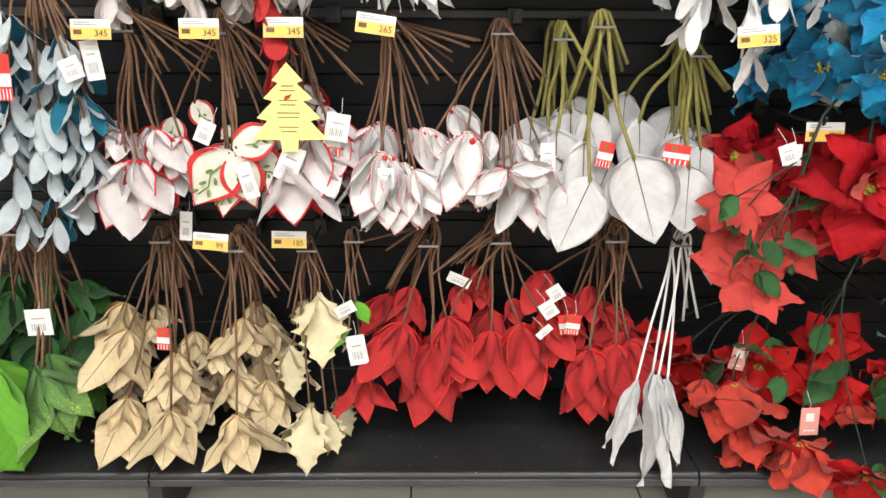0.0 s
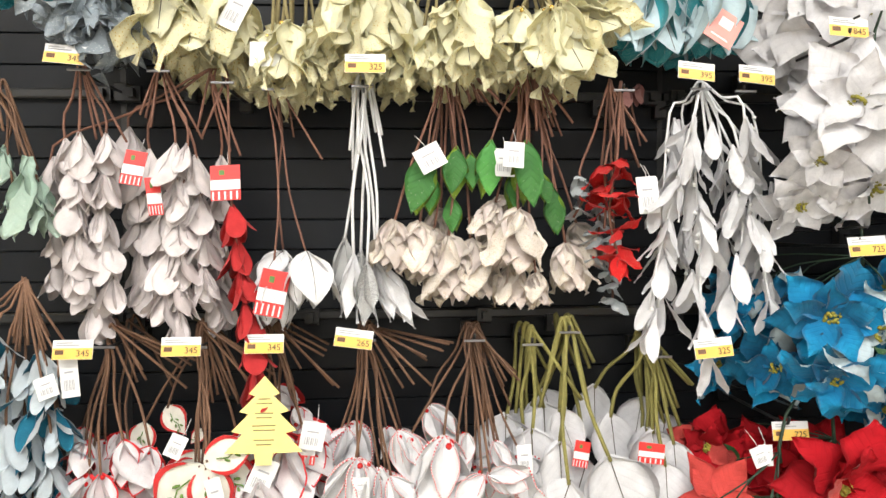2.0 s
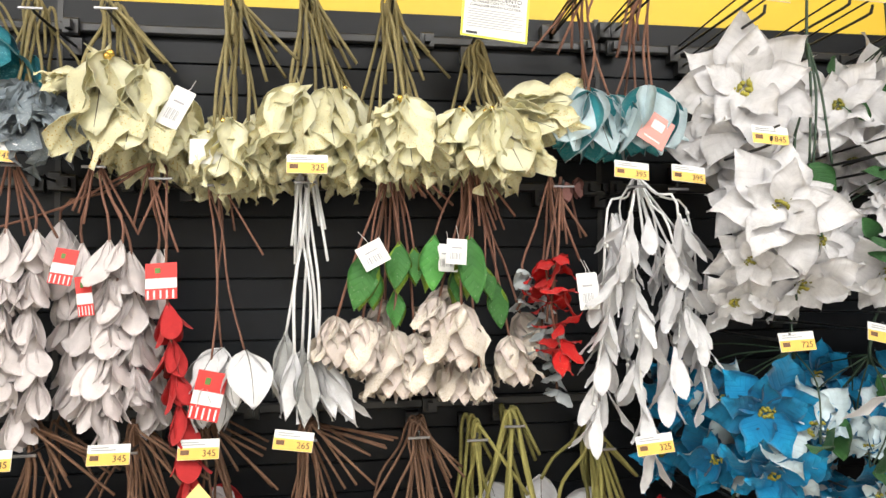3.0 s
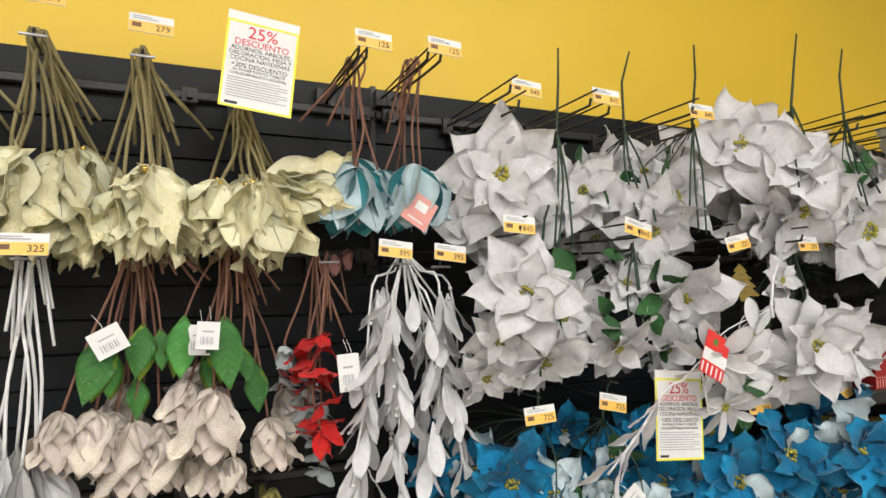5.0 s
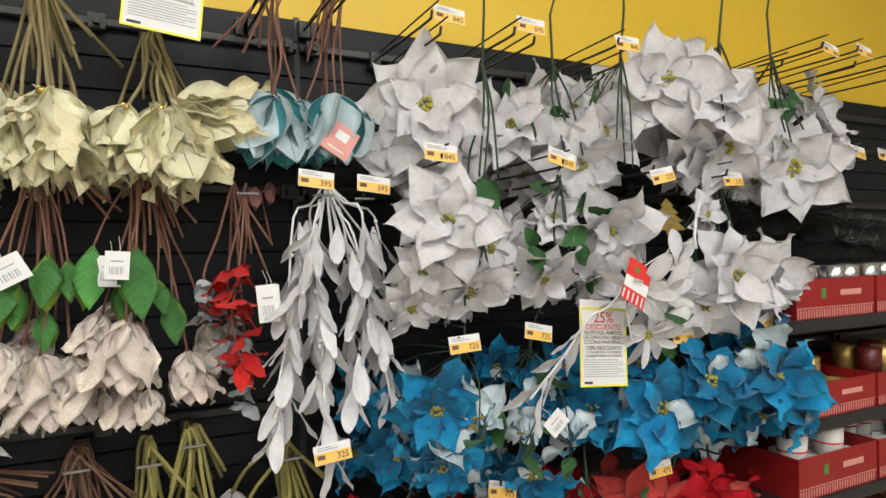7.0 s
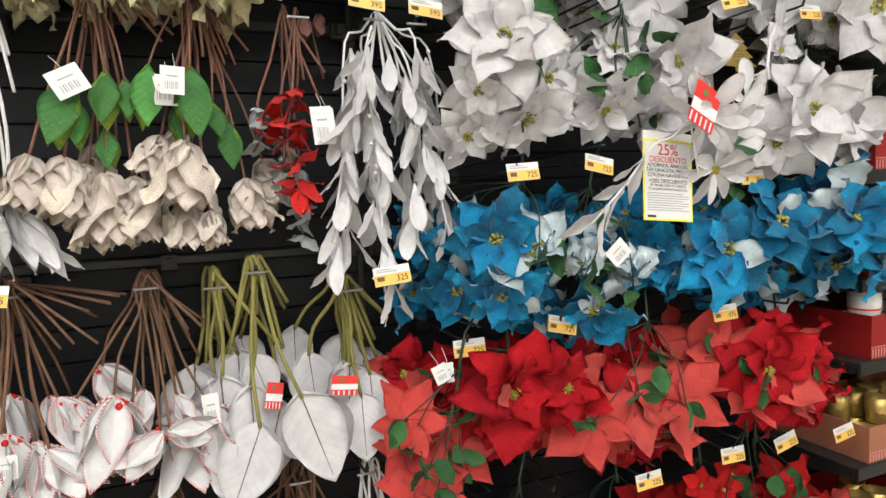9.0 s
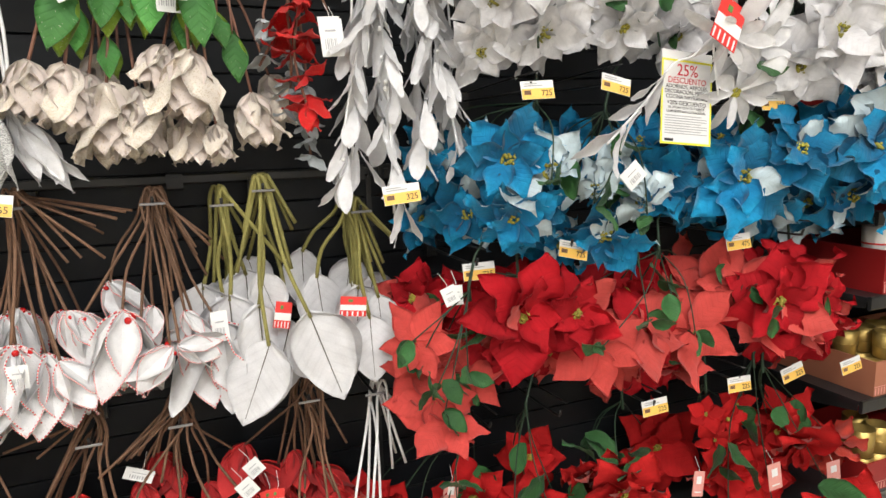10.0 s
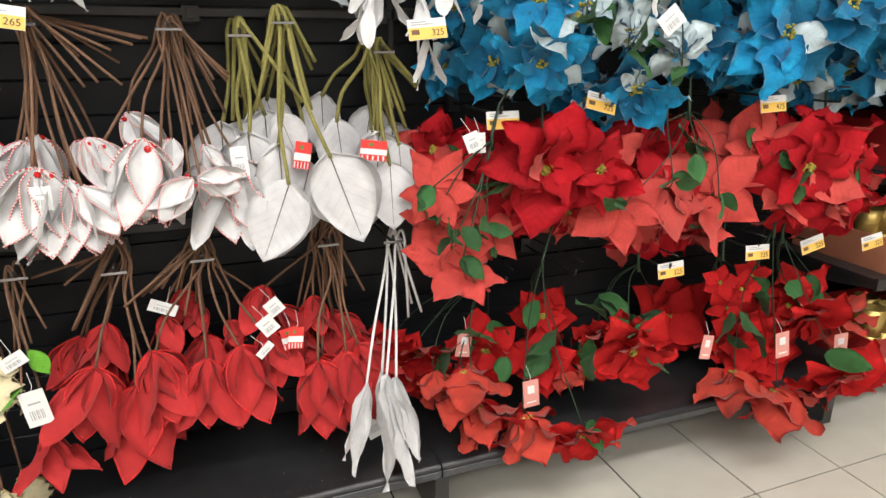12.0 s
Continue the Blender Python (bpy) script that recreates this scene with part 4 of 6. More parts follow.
BUSHES = dict(
    white=dict(label="white fabric poinsettia bush with yellow centres on green stems", form=("poinsettia", 0.74, 0.4, 0.2, 1.1), front=F["p_white"], back=F["p_white"], n=(7, 5), grow=1.1),
    white_slim=dict(label="white felt daisy-like flower stem with white cord", form=("spoon", 0.36, 0.3, 0.3, 0.3), front=F["white_soft"], back=F["white_soft"], n=(7, 4)),
    blue=dict(label="blue velvet poinsettia bush with pale backs and yellow centres", form=("poinsettia", 0.66, 0.6, 0.4, 1.8), front=F["p_blue"], back=F["p_blue_b"], n=(6, 5)),
    red=dict(label="deep red velvet poinsettia bush with green leaves", form=("poinsettia", 0.76, 0.5, 0.3, 1.5), front=F["p_red"], back=F["p_red_b"], n=(6, 5)),
    coral=dict(label="coral red cotton poinsettia bush with green leaves", form=("poinsettia", 0.62, 0.45, 0.25, 0.8), front=F["p_coral"], back=F["p_coral"], n=(6, 4)),
    scarlet=dict(label="scarlet fabric poinsettia stem hanging head down with green leaves", form=("poinsettia", 0.8, 0.5, 0.3, 1.3), front=F["p_scarlet"], back=F["p_scarlet_b"], n=(6, 4), grow=1.1),
    scarlet_small=dict(label="stem of small scarlet flowers with gold stamens", form=("poinsettia", 0.8, 0.5, 0.3, 0.8), front=F["p_scarlet"], back=F["p_scarlet_b"], n=(5, 0)),
)
CENTRES = {}


def bush(kind, root, leaves, flowers):
    """A bush hung by its stem at root: wires fan out to flowers (x, y, z, radius) that face the aisle."""
    K = BUSHES[kind]
    COUNT[0] += 1
    rnd = random.Random(9000 + COUNT[0])
    h = Vector(root)
    thing = empty("poinsettia_bush", h, K["label"], "artificial flower", kind.replace("_", " ") + " poinsettias")
    wire = M["white_wire"] if kind == "white_slim" else M["green_wire"]
    up = 0.11 if kind == "white" and h.z > 1.9 else 0.0
    child("stem", tube("stem", [(0, -0.004, -0.03), (0, 0, 0), (rnd.uniform(0.0, 0.03), 0.01, up * 0.6 + 0.06), (rnd.uniform(0.02, 0.06), 0.02, up + 0.1)], 0.0042, wire, 7, 0.55), thing)
    if kind == "white":
        for i in range(3):
            drop = Vector((rnd.uniform(-0.06, 0.05), rnd.uniform(-0.07, -0.03), -rnd.uniform(0.2, 0.3)))
            child("spare_stem", tube("spare_stem", glide([(0, -0.004, 0), drop * 0.4 + Vector((rnd.uniform(-0.02, 0.02), 0, 0)), drop], 4), 0.003, wire, 6, 0.8), thing)
    shape, w, curl, cup, wave = K["form"]
    hang = kind.startswith("scarlet")
    big_centre = kind in ("blue", "white")
    behind = []
    for x, y, z, r, *face in rnd.sample(flowers, min({"red": 3, "coral": 2, "blue": 4, "white": 1, "scarlet": 1}.get(kind, 0), len(flowers))):
        behind.append((x + rnd.uniform(-0.07, 0.07), min(1.43, y + rnd.uniform(0.09, 0.15)), max(0.36, z + rnd.uniform(-0.05, 0.06)), r * 0.9, rnd.uniform(-0.7, 0.4), -1.0, rnd.uniform(-0.6, 0.4)))
    for x, y, z, r, fx, fy, fz in (*flowers, *behind):
        c = Vector((x, y, z))
        face = Vector((fx, fy, fz)) + Vector((rnd.uniform(-0.12, 0.12), 0, rnd.uniform(-0.12, 0.12)))
        back = c - face.normalized() * 0.035
        line = glide([Vector((0, 0, -0.01)), (back - h) * 0.5 + Vector((rnd.uniform(-0.02, 0.02), 0.03 if fy < 0 else -0.03, rnd.uniform(-0.01, 0.03))), back - h, c - h], 4)
        child("branch", tube("branch", line, 0.0016, wire, 5), thing)
        M0 = aim(c - h, face, rnd.uniform(0, 6.28))
        ck = (kind, rnd.randrange(3))
        if ck not in CENTRES:
            CENTRES[ck] = cluster("flower_centre", M["pollen"], 34, 0.018 if big_centre else 0.01, 0.0034 if big_centre else 0.003, ck[1] + 3)
        r *= K.get("grow", 1.05)
        k = max(0.35, r / 0.1)
        fl = child("flower_centre", CENTRES[ck], thing, M0 @ Matrix.Scale(k, 4))
        for ring, n in enumerate(K["n"]):
            for i in range(n):
                me, ve, tr = petal_meshes("petal_" + kind, shape, w, curl, cup, wave, K["back"], K["front"], rnd.randrange(5), thick=0.0045, twist=0.6, rim_side=1)
                op = rnd.uniform(66, 96) if ring == 0 else rnd.uniform(46, 70)
                if kind == "blue" and fy > 0:
                    op -= 38
                if hang and fz < -0.9:
                    op -= 32
                ang = 2 * math.pi * (i + 0.5 * ring) / n + rnd.uniform(-0.2, 0.2)
                size = r * (1.0 if ring == 0 else 0.7) * rnd.uniform(0.86, 1.14)
                m = Matrix.Rotation(ang, 4, "Z") @ Matrix.Translation((0, 0.004, -0.004 * (1 - ring))) @ Matrix.Rotation(radians(-op), 4, "X") @ Matrix.Rotation(rnd.uniform(-0.35, 0.35), 4, "Z") @ Matrix.Scale(size, 4)
                turned = kind in ("blue", "red") and rnd.random() < 0.16
                child("petal", me, fl, Matrix.Scale(1 / k, 4) @ m @ (Matrix.Rotation(math.pi, 4, "Z") if turned else Matrix.Identity(4)))
        if fy > 0:
            # seen from behind: the stalk end carries a few small leaves
            for i in range(2):
                me, ve, tr = petal_meshes("leaf_bush", "ovate", 0.6, 0.5, 0.4, 0.6, F["green_dark"], F["green_dark"], rnd.randrange(4), thick=0.006)
                child("leaf", me, thing, aim(back - h - face.normalized() * 0.012, Vector((rnd.uniform(-1, 1), -0.35, rnd.uniform(-1, 0.6))), rnd.uniform(0, 6.28)) @ Matrix.Scale(rnd.uniform(0.045, 0.07), 4))
    for i in range(leaves):
        x, y, z, r, *face = rnd.choice(flowers)
        c = Vector((x, y, z)).lerp(h, rnd.uniform(0.15, 0.6)) + Vector((rnd.uniform(-0.07, 0.07), rnd.uniform(-0.045, 0.03), rnd.uniform(-0.05, 0.05)))
        face = Vector((rnd.uniform(-0.8, 0.8), rnd.uniform(-0.5, 0.2), rnd.uniform(-1, 0.2)))
        me, ve, tr = petal_meshes("leaf_bush", "ovate", 0.6, 0.5, 0.4, 0.6, F["green_dark"], F["green_dark"], rnd.randrange(4), thick=0.006)
        child("leaf", me, thing, aim(c - h, face, rnd.uniform(0, 6.28)) @ Matrix.Scale(rnd.uniform(0.06, 0.09) * (1.25 if hang else 1.0), 4))


# ---------------------------------------------------------------- hooks, labels, tags
def hook(tip, bay):
    """A display hook from the rail to its upturned tip, with a small cross plate."""
    x, y, z = tip
    ob = empty("display_hook", (x, PANEL_Y - 0.02, z - 0.006), "black steel wire display hook fixed to the rail", "hook", "display hooks")
    reach = PANEL_Y - 0.02 - y
    line = [(0, 0, 0.0), (0, -reach * 0.5, -0.001), (0, -reach + 0.015, 0.0), (0, -reach, 0.006), (0, -reach - 0.004, 0.016)]
    child("prong", tube("prong", glide(line, 3), 0.003, M["hook"], 7), ob)
    child("back_plate", box_mesh("back_plate", M["hook"], -0.014, 0.014, -0.006, 0.019, -0.02, 0.02, b=0.002), ob)
    if bay == 0:
        child("cross_plate", box_mesh("cross_plate", M["chrome"], -0.022, 0.022, -reach - 0.009, -reach - 0.005, 0.0, 0.005, b=0.001), ob, None, "grey steel cross bar")
    else:
        child("label_arm", tube("label_arm", glide([(0.012, 0, 0.02), (0.012, -reach * 0.6, 0.03), (0.012, -reach - 0.01, 0.035)], 3), 0.0022, M["hook"], 6), ob)


LABEL = {}


def price_label(number, at, tilt):
    """A plastic-covered price ticket on the end of its hook: white top, yellow foot, barcode block and price."""
    w, h = 0.073, 0.036
    ob = empty("price_label", at, "white and yellow paper price ticket on a hook end", "price tag", "price tickets")
    ob.rotation_euler = (radians(-12), radians(-tilt), 0)
    if not LABEL:
        LABEL["card"] = box_mesh("card", M["paper"], -w / 2, w / 2, 0.0, 0.0012, -h / 2, h / 2)
        LABEL["foot"] = box_mesh("foot", M["orange"], -w / 2 + 0.0005, w / 2 - 0.0005, -0.0006, -0.0001, -h / 2 + 0.0005, 0.003)
        parts = [(*box_data(-0.031, -0.016, -0.0011, -0.0008, -0.009, -0.0005), 0)]
        for i in range(2):
            parts.append((*box_data(-0.03, 0.012 - 0.012 * i, -0.0009, -0.0006, 0.0075 + 0.0042 * i, 0.0092 + 0.0042 * i), 1))
        V, Fa, I = join(parts)
        LABEL["print"] = mesh("print", V, Fa, [M["brown"], M["grey_ink"]], I)
        LABEL["clip"] = box_mesh("clip", M["hook"], -0.016, 0.016, 0.0015, 0.006, 0.008, 0.016, b=0.001)
    child("card", LABEL["card"], ob)
    child("foot", LABEL["foot"], ob, None, "yellow printed strip")
    child("barcode", LABEL["print"], ob)
    child("clip", LABEL["clip"], ob)
    child("price", text_mesh(number, 0.0165, M["ink"]), ob, Matrix.Translation((0.019, -0.0012, -0.0075)) @ UPRIGHT, "black printed price")


def hang_tag(kind, at, w, h, tilt, yaw):
    """A small product tag on a thread."""
    names = dict(white="white paper product tag with barcode on a flower stem", red="red and white striped card tag on a flower stem", pink="pink card tag with a pale square on a flower stem", clear="clear plastic label holder, empty")
    ob = empty("product_tag", at, names[kind], "product tag", kind + " product tags")
    ob.rotation_euler = (radians(-8), radians(tilt), radians(yaw))
    body = dict(white=M["paper"], red=M["tag_red"], pink=M["tag_pink"], clear=M["paper"])[kind]
    child("card", box_mesh("card", body, -w / 2, w / 2, 0.0, 0.001, -h / 2, h / 2), ob)
    parts = []
    if kind == "white":
        n = 7
        for i in range(n):
            x = -w * 0.3 + w * 0.6 * i / n
            parts.append((*box_data(x, x + w * (0.05 if i % 2 else 0.03), -0.0006, -0.0003, -h * 0.32, -h * 0.05), 0))
        parts.append((*box_data(-w * 0.25, w * 0.25, -0.0006, -0.0003, h * 0.12, h * 0.17), 0))
        mats = [M["grey_ink"]]
    elif kind == "red":
        parts.append((*box_data(-w / 2, w / 2, -0.0006, -0.0003, -h * 0.2, h * 0.08), 0))
        for i in range(5):
            x = -w * 0.45 + w * 0.2 * i
            parts.append((*box_data(x, x + w * 0.06, -0.0006, -0.0003, -h * 0.48, -h * 0.25), 0))
        parts.append((*box_data(-w * 0.2, -w * 0.02, -0.0006, -0.0003, h * 0.22, h * 0.36), 1))
        mats = [M["paper"], M["tag_green"]]
    else:
        parts.append((*box_data(-w * 0.22, w * 0.22, -0.0006, -0.0003, 0.0, h * 0.3), 0))
        parts.append((*box_data(-w * 0.3, w * 0.3, -0.0006, -0.0003, -h * 0.35, -h * 0.3), 0))
        mats = [M["paper"]]
    V, Fa, I = join(parts)
    child("print", mesh("print", V, Fa, mats, I), ob)
    child("thread", tube("thread", [(0, 0.001, h * 0.42), (0.004, 0.008, h * 0.6), (0.0, 0.02, h * 0.5 + 0.03)], 0.0006, M["cord_white"], 4), ob)


def tree_tag(at, w, h, colour):
    """A die-cut card in the shape of a fir tree, with lines of small print."""
    prof = [(0.0, 0.5), (0.2, 0.3), (0.12, 0.27), (0.32, 0.1), (0.2, 0.07), (0.42, -0.12), (0.28, -0.15), (0.5, -0.36), (0.12, -0.37), (0.1, -0.5)]
    ring = prof + [(-x, z) for x, z in prof[::-1] if x]
    n = len(ring)
    V = [(x * w, 0, z * h) for x, z in ring] + [(x * w, 0.0012, z * h) for x, z in ring]
    Fa = [(i, (i + 1) % n, (i + 1) % n + n, i + n) for i in range(n)] + [tuple(range(n))[::-1], tuple(range(n, 2 * n))]
    ob = empty("tree_shaped_tag", at, colour + " card tag cut in the shape of a fir tree", "product tag")
    ob.rotation_euler = (radians(-8), 0, 0)
    child("card", mesh("card", V, Fa, M["card_yellow"] if colour == "yellow" else M["card_gold"]), ob)
    parts = []
    for z, k in ((0.24, 0.16), (0.19, 0.2), (0.08, 0.24), (0.03, 0.2), (-0.06, 0.3), (-0.11, 0.28), (-0.22, 0.26), (-0.27, 0.2)):
        parts.append((*box_data(-w * k * 0.5, w * k * 0.5, -0.0006, -0.0002, z * h - 0.0012, z * h + 0.0008), 0))
    V, Fa, I = join(parts)
    child("print", mesh("print", V, Fa, M["khaki"], I), ob)


def sale_sign(at, tilt):
    """A printed sheet in a clear sleeve with a yellow border."""
    w, h = 0.134, 0.192
    ob = empty("sale_sign", at, "white printed discount sign with yellow border in a clear sleeve", "sign", "discount signs")
    ob.rotation_euler = (radians(-6), radians(tilt), 0)
    child("sheet", box_mesh("sheet", M["paper"], -w / 2, w / 2, 0.0, 0.0015, -h / 2, h / 2), ob)
    b = 0.004
    z1 = h / 2 - 0.018
    parts = [(*box_data(-w / 2, w / 2, -0.0008, -0.0003, z1 - b, z1), 0), (*box_data(-w / 2, w / 2, -0.0008, -0.0003, -h / 2, -h / 2 + b), 0),
             (*box_data(-w / 2, -w / 2 + b, -0.0008, -0.0003, -h / 2 + b, z1 - b), 0), (*box_data(w / 2 - b, w / 2, -0.0008, -0.0003, -h / 2 + b, z1 - b), 0)]
    V, Fa, I = join(parts)
    child("border", mesh("border", V, Fa, M["neon"], I), ob, None, "bright yellow printed border")
    rows = [("25%", 0.034, 0.056, M["red_ink"]), ("DESCUENTO", 0.0175, 0.035, M["red_ink"]), ("ADORNOS, ARBOLES,", 0.0115, 0.0225, M["ink"]), ("DECORACION, MESA Y", 0.0112, 0.012, M["ink"]),
            ("COCINA NAVIDEÑAS", 0.0115, 0.0015, M["ink"]), ("+20% DESCUENTO", 0.0125, -0.0115, M["ink"]), ("AL PAGAR CON TU TARJETA", 0.0075, -0.0205, M["ink"]), ("CUALQUIER BANCO NACIONAL", 0.0072, -0.0285, M["ink"])]
    for body, size, z, mat in rows:
        child("lettering", text_mesh(body, size, mat), ob, Matrix.Translation((0, -0.0008, z)) @ UPRIGHT)
    parts = []
    for i in range(8):
        z = -0.038 - 0.0052 * i
        parts.append((*box_data(-w * 0.42, w * (0.42 if i % 3 else 0.3), -0.0007, -0.0003, z, z + 0.0016), 0))
    parts.append((*box_data(-w * 0.42, -w * 0.25, -0.0007, -0.0003, -h / 2 + 0.0065, -h / 2 + 0.0115), 1))
    V, Fa, I = join(parts)
    child("small_print", mesh("small_print", V, Fa, [M["grey_ink"], M["ink"]], I), ob)
    child("clip", box_mesh("clip", M["hook"], -0.02, 0.02, 0.002, 0.008, h / 2 - 0.006, h / 2 + 0.002, b=0.001), ob)


# ---------------------------------------------------------------- the shelf bay beside the flowers
SHELF_X = (1.83, 3.02)


def shelf(z):
    x0, x1 = SHELF_X
    ob = empty("shelf_board", (x0, PANEL_Y, z), "black steel shelf with ticket strip", "shelf", "shelves")
    child("board", box_mesh("board", M["deck"], 0, x1 - x0, -0.36, -0.004, -0.012, 0.0, b=0.002), ob)
    child("ticket_strip", box_mesh("ticket_strip", M["hook"], 0, x1 - x0, -0.372, -0.361, -0.034, 0.003, b=0.003), ob)
    for x in (0.004, x1 - x0 - 0.006):
        v = [(x, -0.002, -0.09), (x, -0.002, -0.0125), (x, -0.355, -0.0125), (x, -0.355, -0.03)]
        V = v + [(a + 0.003, b, c) for a, b, c in v]
        child("bracket", mesh("bracket", V, [(0, 1, 2, 3), (7, 6, 5, 4), (0, 4, 5, 1), (1, 5, 6, 2), (2, 6, 7, 3), (3, 7, 4, 0)], M["hook"]), ob)


def tray(x, z, w, h, mat, label):
    """An open display carton: four walls, a floor, a printed band."""
    y0, y1, t = 1.18, 1.5, 0.004
    ob = empty("display_carton", (x, y0, z), label, "carton", "display cartons")
    d = y1 - y0
    parts = [(*box_data(0, w, 0, t, 0, h), 0), (*box_data(0, w, d - t, d, 0, h), 0), (*box_data(0, t, t, d - t, 0, h), 0), (*box_data(w - t, w, t, d - t, 0, h), 0), (*box_data(t, w - t, t, d - t, 0.001, 0.005), 0)]
    V, Fa, I = join(parts)
    child("carton_wall", mesh("carton_wall", V, Fa, mat, I), ob)
    parts = []
    n = int(w / 0.012)
    for i in range(n):
        parts.append((*box_data(0.004 + i * 0.012, 0.0085 + i * 0.012, -0.0008, -0.0002, 0.004, h * 0.24), 0))
    parts.append((*box_data(0.0, w, -0.0008, -0.0002, h * 0.27, h * 0.29), 0))
    parts.append((*box_data(w * 0.55, w * 0.82, -0.0008, -0.0002, h * 0.55, h * 0.7), 0))
    parts.append((*box_data(w * 0.3, w * 0.36, -0.0008, -0.0002, h * 0.5, h * 0.75), 1))
    V, Fa, I = join(parts)
    child("print", mesh("print", V, Fa, [M["tag_pink"], M["tag_green"]], I), ob)


CUPS = {}


def cup(x, y, z, r, h, kind):
    names = dict(gold="gold metallic glass candle holder", silver="silver wrapped tin with a white label", white="white ceramic candle cup with red trim", wine="dark red glass candle")
    mats = dict(gold=M["gold_glass"], silver=M["silver"], white=M["cup_white"], wine=M["wine"])
    key = (kind, r, h)
    if key not in CUPS:
        v, f = lathe_data([(r * 0.84, 0), (r * 0.88, 0.002), (r * 0.97, h * 0.5), (r, h), (r * 0.93, h), (r * 0.9, h * 0.78), (0.002, h * 0.76)], 20)
        v2, f2 = lathe_data([(r * 0.965, h * 0.42), (r * 0.985, h * 0.43), (r * 0.99, h * 0.47), (r * 0.97, h * 0.48)], 20)
        CUPS[key] = (mesh("cup", v, f, mats[kind], smooth=False), mesh("band", v2, f2, M["tag_red"] if kind == "white" else mats[kind]))
        CUPS[key][0].polygons.foreach_set("use_smooth", [True] * len(CUPS[key][0].polygons))
    ob = empty("candle", (x, y, z), names[kind] + " standing on the shelf", "candle", kind + " candles")
    child("cup", CUPS[key][0], ob)
    child("band", CUPS[key][1], ob)


def shelf_goods():
    rnd = random.Random(4)
    for z in (1.285, 1.0, 0.775, 0.485):
        shelf(z)
    # printed cartons
    for z, h, mat, lab in ((1.286, 0.115, M["box_red"], "red printed display carton with a striped foot"), (1.001, 0.1, M["box_red"], "red printed display carton with a striped foot"),
                           (0.776, 0.12, M["box_red"], "plain red display carton of white cups"), (0.486, 0.1, M["box_kraft"], "terracotta printed display carton of gold candles"), (DECK + 0.001, 0.09, M["box_red"], "red display carton of gold candles on the deck")):
        for i, w in enumerate((0.37, 0.37, 0.355)):
            tray(1.89 + 0.385 * i, z, w, h, mat, lab)
    # goods in them, two layers where they stand higher
    for base, kind, r, h, layers in ((1.293, "silver", 0.034, 0.07, 2), (1.008, "gold", 0.036, 0.08, 2), (0.783, "white", 0.042, 0.085, 2), (0.493, "gold", 0.034, 0.075, 2), (DECK + 0.008, "gold", 0.034, 0.08, 2)):
        for k in range(layers):
            for i in range(10):
                for j in range(2):
                    c, q = divmod(i, 5)
                    x = 1.89 + 0.385 * c + 0.045 + q * (2 * r + 0.001)
                    if q * (2 * r + 0.001) + 0.045 + r > 0.36:
                        continue
                    if k == layers - 1 and rnd.random() < 0.25:
                        continue
                    kk = "wine" if kind == "gold" and base > 1.0 and rnd.random() < 0.3 else kind
                    cup(x, 1.232 + j * (2 * r + 0.004), base + k * (h + 0.001), r, h, kk)


def garland(x0, x1, z, y):
    """Black tinsel garland: a cord set with fine needles in rosettes."""
    ob = empty("tinsel_garland", (x0, y, z), "black green tinsel garland hanging over the shelves", "garland", "tinsel garlands")
    rnd = random.Random(int(z * 100))
    child("cord", tube("cord", glide([(0, 0, 0), ((x1 - x0) / 2, 0, -0.02), (x1 - x0, 0, 0)], 6), 0.004, M["tinsel"]), ob)
    V, Fa = [], []
    for i in range(1500):
        u = rnd.random()
        c = Vector(((x1 - x0) * u, 0, -0.04 * (1 - (2 * u - 1) ** 2)))
        d = Vector((rnd.gauss(0, 0.7), rnd.gauss(0, 1), rnd.gauss(0, 1))).normalized()
        e = d.orthogonal().normalized() * 0.0012
        g = d.cross(e).normalized() * 0.0012
        L = rnd.uniform(0.04, 0.065)
        k = len(V)
        V += [c + e, c - e * 0.5 + g, c - e * 0.5 - g, c + d * L]
        Fa += [(k, k + 1, k + 3), (k + 1, k + 2, k + 3), (k + 2, k, k + 3), (k, k + 2, k + 1)]
    tagged(child("needle_mass", mesh("needle_mass", V, Fa, M["tinsel"]), ob), kind="stuff")


shelf_goods()
garland(1.75, 2.35, 1.63, 1.32)
garland(2.2, 3.0, 1.60, 1.36)
garland(1.7, 2.3, 1.55, 1.40)
garland(2.3, 3.0, 1.52, 1.32)


# ---------------------------------------------------------------- things on the hooks
hook((-0.176, 1.345, 0.697), 0)
hook((0.138, 1.340, 0.696), 0)
hook((0.383, 1.340, 0.700), 0)
hook((0.520, 1.330, 0.695), 0)
hook((-0.017, 1.340, 0.689), 0)
hook((-0.587, 1.340, 0.697), 0)
hook((-0.435, 1.345, 0.675), 0)
hook((-0.278, 1.345, 0.676), 0)
hook((-0.837, 1.340, 0.726), 0)
hook((-0.902, 1.345, 0.711), 0)
hook((0.326, 1.367, 1.132), 0)
hook((0.128, 1.360, 1.119), 0)
hook((-0.093, 1.350, 1.125), 0)
hook((-0.280, 1.340, 1.119), 0)
hook((-0.420, 1.340, 1.118), 0)
hook((-0.595, 1.340, 1.121), 0)
hook((0.247, 1.360, 1.109), 0)
hook((0.517, 1.360, 1.079), 0)
hook((-0.630, 1.340, 1.653), 0)
hook((-0.482, 1.340, 1.652), 0)
hook((-0.362, 1.340, 1.631), 0)
hook((-0.265, 1.340, 1.619), 0)
hook((-0.093, 1.338, 1.626), 0)
hook((0.086, 1.340, 1.680), 0)
hook((0.247, 1.340, 1.673), 0)
hook((0.433, 1.350, 1.625), 0)
